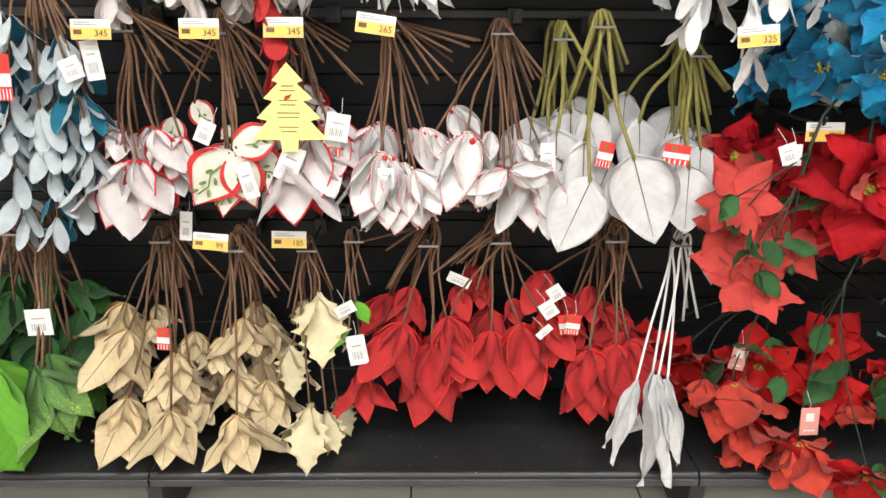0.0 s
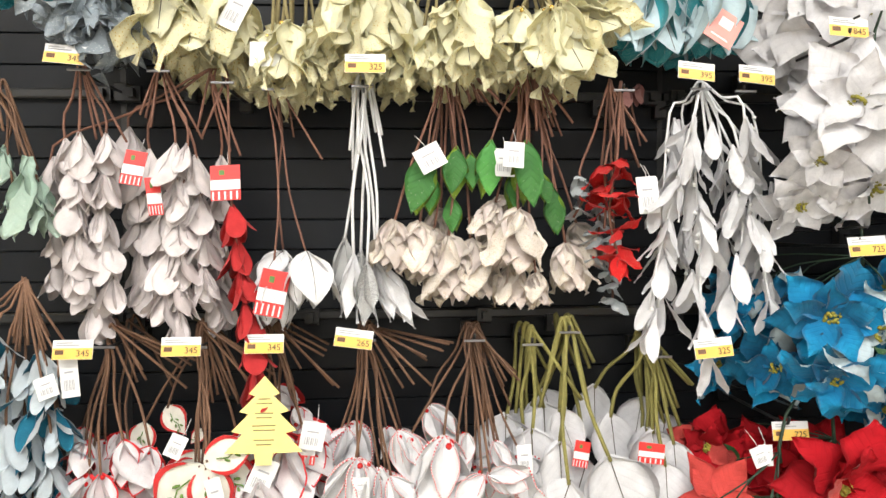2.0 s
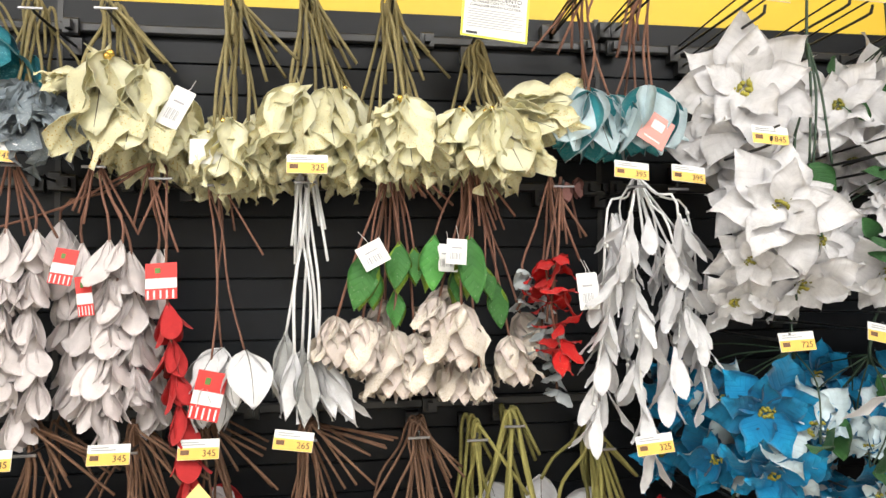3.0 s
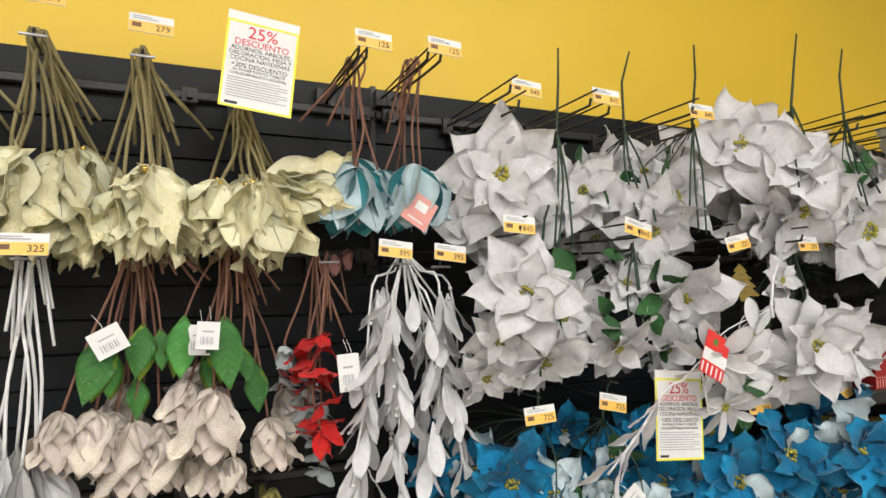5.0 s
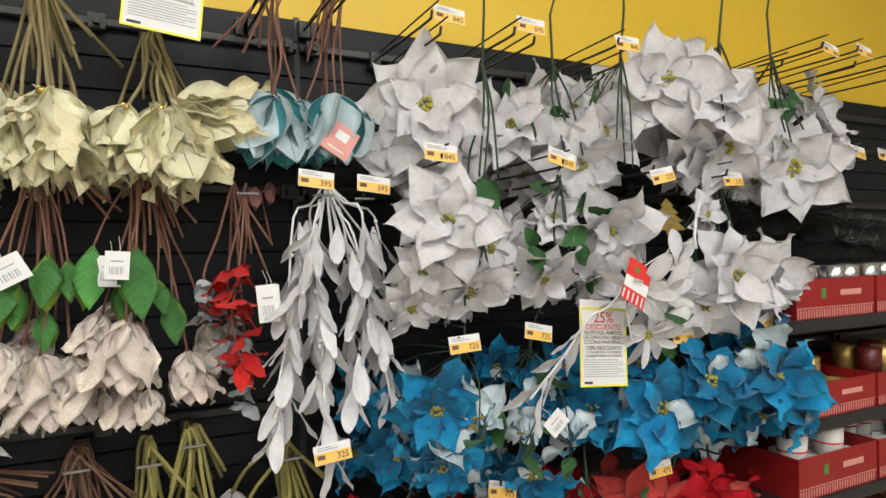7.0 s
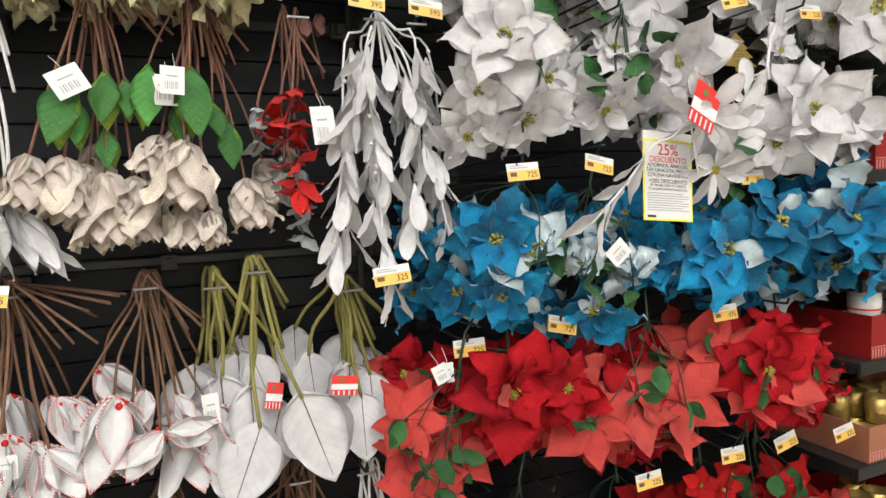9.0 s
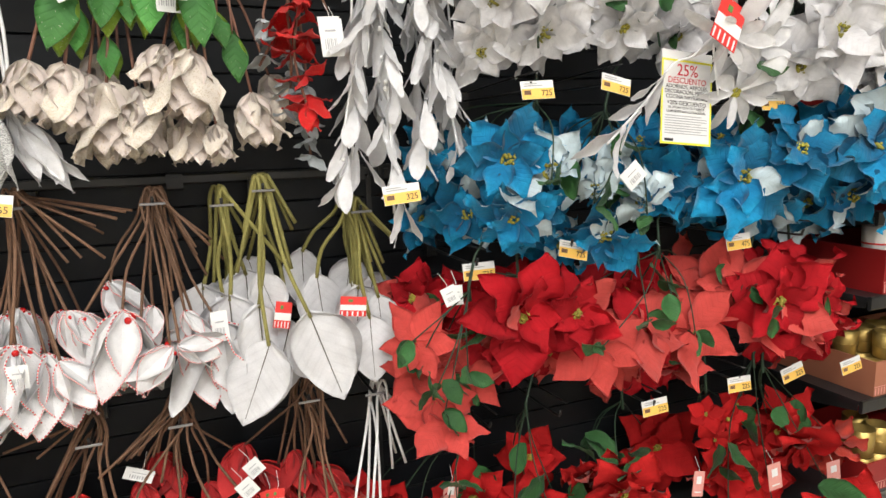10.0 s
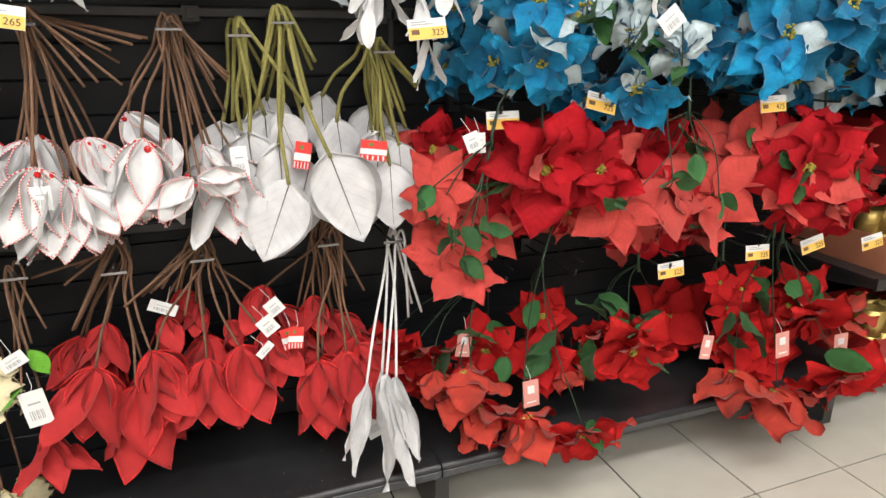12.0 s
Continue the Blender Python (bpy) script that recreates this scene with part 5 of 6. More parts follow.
hook((0.578, 1.320, 1.622), 0)
hook((0.664, 1.310, 1.616), 0)
hook((-0.233, 1.330, 1.990), 0)
hook((-0.090, 1.330, 2.010), 0)
hook((0.080, 1.330, 1.997), 0)
hook((0.260, 1.330, 1.958), 0)
hook((-0.460, 1.330, 1.951), 0)
hook((-0.592, 1.330, 1.945), 0)
hook((0.472, 1.220, 2.017), 1)
hook((0.627, 1.220, 2.032), 1)
hook((0.456, 1.220, 2.018), 1)
hook((0.599, 1.220, 2.031), 1)
hook((0.776, 1.200, 1.980), 1)
hook((0.796, 1.200, 1.950), 1)
hook((0.963, 1.180, 1.967), 1)
hook((1.028, 1.200, 1.961), 1)
hook((1.234, 1.160, 1.973), 1)
hook((1.277, 1.200, 1.944), 1)
hook((1.800, 1.150, 1.988), 1)
hook((1.990, 1.160, 2.064), 1)
hook((1.993, 1.160, 2.065), 1)
hook((2.159, 1.160, 2.076), 1)
hook((2.143, 1.160, 2.027), 1)
hook((2.313, 1.160, 2.050), 1)
hook((2.311, 1.160, 2.006), 1)
hook((2.279, 1.160, 1.762), 1)
hook((2.141, 1.160, 1.765), 1)
hook((0.773, 1.160, 1.683), 1)
hook((1.047, 1.130, 1.681), 1)
hook((1.085, 1.200, 1.657), 1)
hook((1.348, 1.170, 1.687), 1)
hook((1.454, 1.200, 1.642), 1)
hook((1.602, 1.170, 1.688), 1)
hook((0.825, 1.200, 1.313), 1)
hook((1.024, 1.200, 1.330), 1)
hook((1.455, 1.190, 1.295), 1)
hook((1.714, 1.180, 1.306), 1)
hook((0.732, 1.260, 0.963), 1)
hook((0.936, 1.220, 0.991), 1)
hook((1.365, 1.180, 0.988), 1)
hook((1.572, 1.180, 0.969), 1)
hook((0.940, 1.270, 0.586), 1)
hook((1.149, 1.200, 0.598), 1)
hook((1.387, 1.180, 0.625), 1)
hook((1.567, 1.180, 0.627), 1)
hook((0.776, 1.300, 0.578), 1)

# lowest row of the first bay
bunch('beige', (-0.599, 1.370, 0.694), 4, 0.30, [
    (-0.683, 1.325, 0.490, -0.719, 1.315, 0.373),
    (-0.590, 1.337, 0.425, -0.600, 1.327, 0.319),
    (-0.681, 1.269, 0.352, -0.701, 1.259, 0.225),
    (-0.574, 1.231, 0.343, -0.572, 1.221, 0.231),
    (-0.562, 1.325, 0.336, -0.548, 1.315, 0.242),
    (-0.582, 1.430, 0.431, -0.579, 1.420, 0.352),
    (-0.670, 1.430, 0.467, -0.674, 1.420, 0.410),
    (-0.759, 1.430, 0.313, -0.765, 1.420, 0.247)])
bunch('beige', (-0.442, 1.370, 0.679), 4, 0.30, [
    (-0.463, 1.325, 0.387, -0.435, 1.315, 0.290),
    (-0.424, 1.207, 0.350, -0.425, 1.197, 0.232),
    (-0.485, 1.349, 0.459, -0.495, 1.339, 0.379),
    (-0.435, 1.361, 0.502, -0.433, 1.351, 0.408),
    (-0.386, 1.325, 0.362, -0.393, 1.315, 0.248),
    (-0.403, 1.430, 0.457, -0.400, 1.420, 0.357),
    (-0.539, 1.430, 0.318, -0.563, 1.420, 0.247)])
bunch('holly', (-0.284, 1.370, 0.660), 1, 0.00, [
    (-0.254, 1.325, 0.581, -0.252, 1.315, 0.429),
    (-0.329, 1.337, 0.446, -0.314, 1.327, 0.325),
    (-0.271, 1.229, 0.364, -0.287, 1.219, 0.225),
    (-0.245, 1.261, 0.322, -0.227, 1.251, 0.231),
    (-0.307, 1.430, 0.519, -0.319, 1.420, 0.442),
    (-0.245, 1.430, 0.478, -0.247, 1.420, 0.400)])
bunch('red_single', (-0.180, 1.370, 0.688), 0, 0.00, [
    (-0.173, 1.325, 0.378, -0.157, 1.315, 0.275)])
bunch('lime_leaf', (-0.180, 1.370, 0.690), 0, 0.00, [
    (-0.187, 1.300, 0.502, -0.248, 1.285, 0.455),
    (-0.178, 1.330, 0.560, -0.143, 1.320, 0.505)])
bunch('red_velvet', (-0.011, 1.370, 0.700), 3, -0.95, [
    (-0.073, 1.325, 0.506, -0.115, 1.315, 0.363),
    (-0.013, 1.337, 0.447, -0.017, 1.327, 0.286),
    (-0.059, 1.430, 0.550, -0.078, 1.420, 0.463),
    (0.022, 1.350, 0.509, 0.059, 1.340, 0.374),
    (-0.108, 1.470, 0.511, -0.119, 1.460, 0.411)])
bunch('red_velvet', (0.137, 1.370, 0.695), 3, -0.70, [
    (0.024, 1.350, 0.499, 0.052, 1.340, 0.374),
    (0.125, 1.337, 0.481, 0.111, 1.327, 0.341),
    (0.191, 1.349, 0.495, 0.207, 1.339, 0.336),
    (0.048, 1.430, 0.550, 0.058, 1.420, 0.474),
    (0.177, 1.430, 0.520, 0.193, 1.420, 0.464),
    (0.114, 1.460, 0.557, 0.106, 1.450, 0.490),
    (0.242, 1.370, 0.509, 0.279, 1.360, 0.399)])
bunch('red_velvet', (0.389, 1.370, 0.696), 3, 0.10, [
    (0.345, 1.325, 0.439, 0.352, 1.315, 0.284),
    (0.409, 1.337, 0.447, 0.421, 1.327, 0.304),
    (0.256, 1.430, 0.590, 0.234, 1.420, 0.495),
    (0.359, 1.430, 0.551, 0.364, 1.420, 0.464),
    (0.436, 1.340, 0.456, 0.503, 1.330, 0.355),
    (0.319, 1.430, 0.470, 0.343, 1.420, 0.391),
    (0.408, 1.460, 0.497, 0.416, 1.450, 0.396)])
bunch('white_lily', (0.536, 1.370, 0.680), 0, 0.30, [
    (0.462, 1.210, 0.444, 0.493, 1.200, 0.169),
    (0.429, 1.230, 0.422, 0.383, 1.220, 0.229),
    (0.483, 1.210, 0.435, 0.523, 1.200, 0.222),
    (0.462, 1.240, 0.436, 0.478, 1.230, 0.262)])
bunch('green_glitter', (-0.855, 1.370, 0.722), 1, 0.00, [
    (-0.866, 1.265, 0.432, -0.871, 1.255, 0.264),
    (-0.862, 1.270, 0.423, -0.774, 1.260, 0.312),
    (-0.897, 1.350, 0.412, -0.925, 1.340, 0.268),
    (-0.868, 1.390, 0.374, -0.834, 1.380, 0.229)])
bunch('green_plain', (-0.917, 1.370, 0.716), 4, 0.00, [
    (-0.854, 1.430, 0.557, -0.762, 1.420, 0.487),
    (-0.910, 1.390, 0.436, -0.931, 1.380, 0.228),
    (-0.909, 1.430, 0.595, -0.904, 1.420, 0.501),
    (-0.849, 1.430, 0.487, -0.825, 1.420, 0.313),
    (-0.993, 1.430, 0.536, -1.017, 1.420, 0.399),
    (-0.954, 1.430, 0.466, -1.006, 1.420, 0.324),
    (-1.065, 1.410, 0.516, -1.093, 1.400, 0.336),
    (-0.859, 1.400, 0.381, -0.901, 1.390, 0.232)])
bunch('green_bright', (-0.933, 1.370, 0.722), 0, 0.00, [
    (-0.918, 1.220, 0.473, -0.935, 1.210, 0.227),
    (-0.970, 1.240, 0.442, -1.006, 1.230, 0.232)])

# second row of the first bay
strand('blue_white', (-0.754, 1.360, 1.229), (-0.791, 1.330, 1.163), (-0.858, 1.330, 0.722))
strand('blue_white', (-0.754, 1.360, 1.229), (-0.782, 1.350, 1.129), (-0.826, 1.350, 0.850))
strand('blue_white', (-0.754, 1.360, 1.229), (-0.761, 1.370, 1.107), (-0.762, 1.370, 0.887))
strand('blue_white', (-0.754, 1.360, 1.229), (-0.712, 1.330, 1.074), (-0.704, 1.330, 0.815))
strand('blue_white', (-0.754, 1.360, 1.229), (-0.723, 1.350, 1.129), (-0.744, 1.350, 0.759))
strand('blue_white', (-0.754, 1.360, 1.229), (-0.836, 1.370, 1.170), (-0.882, 1.370, 0.902))
strand('blue_white', (-0.754, 1.360, 1.229), (-0.777, 1.330, 0.994), (-0.795, 1.330, 0.714))
strand('blue_white', (-0.754, 1.360, 1.229), (-0.690, 1.350, 0.992), (-0.687, 1.350, 0.810))
strand('blue_white', (-0.754, 1.360, 1.229), (-0.873, 1.370, 1.169), (-0.939, 1.370, 0.828))
strand('blue_white', (-0.754, 1.360, 1.229), (-0.677, 1.330, 1.088), (-0.671, 1.330, 0.957))
bunch('white_red', (-0.605, 1.370, 1.141), 4, 0.80, [
    (-0.602, 1.325, 0.873, -0.580, 1.315, 0.758),
    (-0.627, 1.337, 0.870, -0.660, 1.327, 0.741),
    (-0.568, 1.349, 0.931, -0.546, 1.339, 0.842),
    (-0.644, 1.361, 0.929, -0.662, 1.351, 0.867),
    (-0.520, 1.360, 0.914, -0.536, 1.350, 0.831),
    (-0.673, 1.390, 0.730, -0.662, 1.380, 0.698)])
bunch('red_embroidered', (-0.427, 1.370, 1.138), 3, 0.60, [
    (-0.402, 1.300, 0.897, -0.484, 1.290, 0.791),
    (-0.404, 1.310, 0.893, -0.437, 1.300, 0.751),
    (-0.397, 1.300, 0.892, -0.361, 1.290, 0.775),
    (-0.394, 1.310, 0.893, -0.286, 1.300, 0.825),
    (-0.395, 1.290, 0.901, -0.296, 1.280, 0.941),
    (-0.423, 1.340, 0.887, -0.478, 1.330, 0.857),
    (-0.514, 1.430, 0.975, -0.469, 1.420, 0.912),
    (-0.559, 1.430, 0.942, -0.566, 1.420, 0.861)])
bunch('white_red', (-0.286, 1.370, 1.134), 4, 0.70, [
    (-0.297, 1.325, 0.899, -0.290, 1.315, 0.755),
    (-0.255, 1.337, 0.920, -0.218, 1.327, 0.792),
    (-0.219, 1.360, 0.932, -0.191, 1.350, 0.838),
    (-0.339, 1.361, 0.915, -0.345, 1.351, 0.820),
    (-0.245, 1.430, 0.969, -0.229, 1.420, 0.922)])
bunch('candy', (-0.094, 1.370, 1.130), 3, 1.00, [
    (-0.111, 1.325, 0.892, -0.146, 1.315, 0.756),
    (-0.108, 1.337, 0.889, -0.103, 1.327, 0.731),
    (-0.066, 1.349, 0.863, -0.071, 1.339, 0.721),
    (-0.054, 1.361, 0.852, -0.039, 1.351, 0.732),
    (-0.045, 1.325, 0.853, 0.010, 1.315, 0.761),
    (-0.030, 1.360, 0.933, 0.014, 1.350, 0.839),
    (-0.056, 1.430, 0.921, -0.040, 1.420, 0.864),
    (-0.157, 1.430, 0.904, -0.167, 1.420, 0.829)])
bunch('candy', (0.129, 1.370, 1.121), 3, 0.50, [
    (0.062, 1.325, 0.932, 0.049, 1.315, 0.770),
    (0.087, 1.337, 0.883, 0.069, 1.327, 0.795),
    (0.139, 1.300, 0.860, 0.071, 1.290, 0.802),
    (0.185, 1.361, 0.878, 0.192, 1.351, 0.725),
    (0.111, 1.360, 0.926, 0.097, 1.350, 0.856),
    (0.164, 1.337, 0.915, 0.194, 1.327, 0.853),
    (0.224, 1.349, 0.881, 0.265, 1.339, 0.723),
    (-0.008, 1.360, 0.925, 0.025, 1.350, 0.831),
    (0.147, 1.300, 0.860, 0.224, 1.290, 0.839)])
bunch('white_leaf', (0.326, 1.370, 1.139), 3, 0.10, [
    (0.385, 1.290, 0.895, 0.452, 1.280, 0.703),
    (0.312, 1.300, 0.845, 0.247, 1.290, 0.686),
    (0.299, 1.340, 0.911, 0.285, 1.330, 0.766),
    (0.307, 1.380, 0.964, 0.343, 1.370, 0.861)])
bunch('white_leaf', (0.248, 1.370, 1.119), 4, 0.20, [
    (0.248, 1.370, 0.929, 0.261, 1.360, 0.726),
    (0.239, 1.410, 0.918, 0.231, 1.400, 0.767)])
bunch('white_leaf', (0.514, 1.370, 1.085), 6, 0.40, [
    (0.497, 1.390, 0.919, 0.541, 1.380, 0.757),
    (0.520, 1.340, 0.860, 0.520, 1.330, 0.716),
    (0.546, 1.360, 0.897, 0.553, 1.350, 0.774),
    (0.427, 1.410, 0.944, 0.432, 1.400, 0.803),
    (0.507, 1.370, 0.919, 0.482, 1.360, 0.771)])

# third row of the first bay
strand('blush', (-0.639, 1.360, 1.660), (-0.629, 1.330, 1.550), (-0.642, 1.330, 1.245))
strand('blush', (-0.639, 1.360, 1.660), (-0.588, 1.350, 1.553), (-0.576, 1.350, 1.210))
strand('blush', (-0.639, 1.360, 1.660), (-0.679, 1.370, 1.544), (-0.625, 1.370, 1.154))
strand('blush', (-0.489, 1.360, 1.660), (-0.452, 1.330, 1.530), (-0.451, 1.330, 1.147))
strand('blush', (-0.489, 1.360, 1.660), (-0.423, 1.350, 1.511), (-0.411, 1.350, 1.228))
strand('blush', (-0.489, 1.360, 1.660), (-0.530, 1.400, 1.527), (-0.517, 1.400, 1.213))
strand('blush', (-0.489, 1.360, 1.660), (-0.427, 1.330, 1.531), (-0.486, 1.330, 1.190))
strand('blush', (-0.394, 1.360, 1.639), (-0.383, 1.400, 1.516), (-0.393, 1.400, 1.177))
strand('blush', (-0.394, 1.360, 1.639), (-0.725, 1.420, 1.516), (-0.722, 1.420, 1.236))
strand('blush', (-0.394, 1.360, 1.639), (-0.576, 1.420, 1.574), (-0.552, 1.420, 1.211))
strand('red_leaf', (-0.360, 1.360, 1.634), (-0.346, 1.320, 1.412), (-0.300, 1.320, 1.039))
bunch('white_bud', (-0.270, 1.370, 1.627), 0, 0.40, [
    (-0.203, 1.325, 1.298, -0.202, 1.315, 1.197),
    (-0.271, 1.337, 1.266, -0.269, 1.327, 1.159),
    (-0.255, 1.370, 1.301, -0.275, 1.360, 1.214)])
bunch('white_bead', (-0.095, 1.370, 1.635), 0, -0.10, [
    (-0.112, 1.325, 1.294, -0.124, 1.315, 1.157),
    (-0.075, 1.337, 1.285, 0.014, 1.327, 1.156),
    (-0.072, 1.340, 1.285, -0.028, 1.330, 1.158)])
bunch('lace', (-0.095, 1.370, 1.635), 0, 0.20, [
    (-0.134, 1.370, 1.328, -0.142, 1.360, 1.200),
    (-0.086, 1.310, 1.282, -0.084, 1.300, 1.149),
    (-0.100, 1.350, 1.301, -0.110, 1.340, 1.169)])
bunch('blush_magnolia', (0.083, 1.370, 1.690), 2, 0.40, [
    (-0.033, 1.325, 1.360, -0.046, 1.315, 1.270),
    (0.017, 1.337, 1.356, 0.009, 1.327, 1.255),
    (0.074, 1.349, 1.327, 0.076, 1.339, 1.197),
    (0.121, 1.361, 1.321, 0.127, 1.351, 1.202),
    (0.047, 1.370, 1.344, 0.040, 1.360, 1.231)])
bunch('green_leaf', (0.083, 1.370, 1.685), 0, 0.40, [
    (0.034, 1.325, 1.495, -0.000, 1.315, 1.366),
    (0.091, 1.337, 1.508, 0.084, 1.327, 1.398),
    (0.120, 1.349, 1.497, 0.124, 1.339, 1.412),
    (0.081, 1.361, 1.412, 0.089, 1.351, 1.330),
    (0.041, 1.360, 1.458, 0.035, 1.350, 1.367)])
bunch('blush_magnolia', (0.247, 1.370, 1.680), 3, 0.40, [
    (0.213, 1.325, 1.380, 0.197, 1.315, 1.264),
    (0.173, 1.360, 1.395, 0.139, 1.350, 1.321),
    (0.206, 1.349, 1.275, 0.203, 1.339, 1.187),
    (0.317, 1.361, 1.313, 0.323, 1.351, 1.213),
    (0.247, 1.325, 1.254, 0.253, 1.315, 1.188),
    (0.198, 1.370, 1.366, 0.161, 1.360, 1.274)])
bunch('green_leaf', (0.247, 1.370, 1.676), 0, 0.40, [
    (0.229, 1.325, 1.519, 0.234, 1.315, 1.380),
    (0.159, 1.337, 1.519, 0.151, 1.327, 1.406),
    (0.207, 1.350, 1.458, 0.205, 1.340, 1.378),
    (0.291, 1.361, 1.424, 0.294, 1.351, 1.329),
    (0.265, 1.350, 1.458, 0.274, 1.340, 1.389)])
strand('red_glitter', (0.431, 1.360, 1.622), (0.410, 1.320, 1.479), (0.419, 1.320, 1.263))
strand('red_glitter', (0.431, 1.360, 1.622), (0.389, 1.330, 1.469), (0.388, 1.330, 1.342))
strand('silver_leaf', (0.407, 1.360, 1.621), (0.351, 1.380, 1.460), (0.338, 1.380, 1.365))
strand('silver_leaf', (0.407, 1.360, 1.621), (0.400, 1.400, 1.437), (0.386, 1.400, 1.268))
strand('silver_leaf', (0.407, 1.360, 1.621), (0.430, 1.400, 1.340), (0.429, 1.400, 1.171))
strand('white_drop', (0.598, 1.360, 1.629), (0.557, 1.290, 1.579), (0.453, 1.290, 1.132))
strand('white_drop', (0.598, 1.360, 1.629), (0.517, 1.320, 1.572), (0.495, 1.320, 1.182))
strand('white_drop', (0.598, 1.360, 1.629), (0.546, 1.280, 1.533), (0.564, 1.280, 1.076))
strand('white_drop', (0.598, 1.360, 1.629), (0.653, 1.290, 1.581), (0.641, 1.290, 1.178))
strand('white_drop', (0.598, 1.360, 1.629), (0.634, 1.290, 1.535), (0.719, 1.290, 1.148))
strand('white_drop', (0.598, 1.360, 1.629), (0.629, 1.350, 1.578), (0.644, 1.350, 1.222))
strand('white_drop', (0.598, 1.360, 1.629), (0.564, 1.370, 1.580), (0.573, 1.370, 1.220))
strand('white_drop', (0.598, 1.360, 1.629), (0.699, 1.340, 1.577), (0.707, 1.340, 1.269))
bunch('pale_leaf', (-0.812, 1.370, 1.622), 0, 0.00, [
    (-0.730, 1.340, 1.485, -0.728, 1.330, 1.318),
    (-0.718, 1.350, 1.446, -0.691, 1.340, 1.325),
    (-0.783, 1.380, 1.439, -0.779, 1.370, 1.363),
    (-0.803, 1.390, 1.514, -0.801, 1.380, 1.418)])

# top row of the first bay
bunch('cream', (-0.245, 1.380, 2.006), 4, 0.50, [
    (-0.233, 1.325, 1.743, -0.234, 1.315, 1.621),
    (-0.266, 1.337, 1.728, -0.274, 1.327, 1.631),
    (-0.205, 1.350, 1.742, -0.198, 1.340, 1.621),
    (-0.187, 1.370, 1.745, -0.189, 1.360, 1.632),
    (-0.245, 1.430, 1.751, -0.232, 1.420, 1.613)])
bunch('cream', (-0.096, 1.380, 2.022), 4, 0.30, [
    (-0.100, 1.300, 1.804, -0.149, 1.290, 1.672),
    (-0.052, 1.337, 1.808, -0.047, 1.327, 1.672),
    (-0.074, 1.349, 1.777, -0.076, 1.339, 1.641),
    (-0.121, 1.360, 1.746, -0.129, 1.350, 1.632),
    (-0.017, 1.370, 1.761, -0.025, 1.360, 1.632),
    (-0.039, 1.390, 1.785, -0.017, 1.380, 1.655)])
bunch('cream', (0.080, 1.380, 2.008), 4, 0.40, [
    (0.098, 1.300, 1.788, 0.128, 1.290, 1.645),
    (0.084, 1.300, 1.776, 0.057, 1.290, 1.732),
    (0.053, 1.349, 1.751, 0.034, 1.339, 1.631),
    (0.105, 1.350, 1.785, 0.105, 1.340, 1.632),
    (0.028, 1.370, 1.741, 0.018, 1.360, 1.643),
    (0.142, 1.370, 1.756, 0.163, 1.360, 1.633)])
bunch('cream', (0.264, 1.400, 1.925), 4, 0.30, [
    (0.220, 1.325, 1.776, 0.175, 1.315, 1.680),
    (0.278, 1.310, 1.773, 0.248, 1.300, 1.641),
    (0.285, 1.320, 1.774, 0.316, 1.310, 1.631),
    (0.293, 1.300, 1.772, 0.403, 1.290, 1.710),
    (0.294, 1.310, 1.776, 0.436, 1.300, 1.774),
    (0.192, 1.370, 1.747, 0.201, 1.360, 1.644)])
bunch('cream', (-0.477, 1.380, 1.973), 4, 0.40, [
    (-0.468, 1.325, 1.862, -0.443, 1.315, 1.688),
    (-0.399, 1.337, 1.842, -0.385, 1.327, 1.660),
    (-0.512, 1.349, 1.826, -0.575, 1.339, 1.804),
    (-0.352, 1.361, 1.802, -0.317, 1.351, 1.661),
    (-0.441, 1.370, 1.858, -0.426, 1.360, 1.678)])
bunch('grey_leaf', (-0.615, 1.380, 1.967), 2, 0.00, [
    (-0.609, 1.325, 1.803, -0.682, 1.315, 1.704),
    (-0.594, 1.337, 1.803, -0.589, 1.327, 1.682),
    (-0.579, 1.349, 1.797, -0.528, 1.339, 1.658),
    (-0.610, 1.350, 1.807, -0.645, 1.340, 1.700)])
bunch('teal', (-0.729, 1.380, 2.028), 3, 0.00, [
    (-0.689, 1.325, 1.917, -0.683, 1.315, 1.798),
    (-0.666, 1.337, 1.913, -0.640, 1.327, 1.793),
    (-0.732, 1.349, 1.926, -0.735, 1.339, 1.815)])
bunch('ice_blue', (0.496, 1.360, 2.045), 1, -0.30, [
    (0.482, 1.325, 1.818, 0.410, 1.315, 1.693),
    (0.491, 1.337, 1.820, 0.503, 1.327, 1.679),
    (0.543, 1.360, 1.821, 0.549, 1.350, 1.705),
    (0.487, 1.350, 1.816, 0.468, 1.340, 1.691)])
bunch('ice_blue', (0.630, 1.360, 2.062), 1, -0.30, [
    (0.612, 1.325, 1.834, 0.600, 1.315, 1.683),
    (0.554, 1.360, 1.821, 0.568, 1.350, 1.711),
    (0.638, 1.360, 1.826, 0.686, 1.350, 1.708),
    (0.608, 1.370, 1.826, 0.584, 1.360, 1.700)])
bunch('mauve', (0.469, 1.420, 1.617), 0, 0.00, [
    (0.460, 1.410, 1.641, 0.452, 1.400, 1.593),
    (0.496, 1.430, 1.654, 0.481, 1.420, 1.605)])

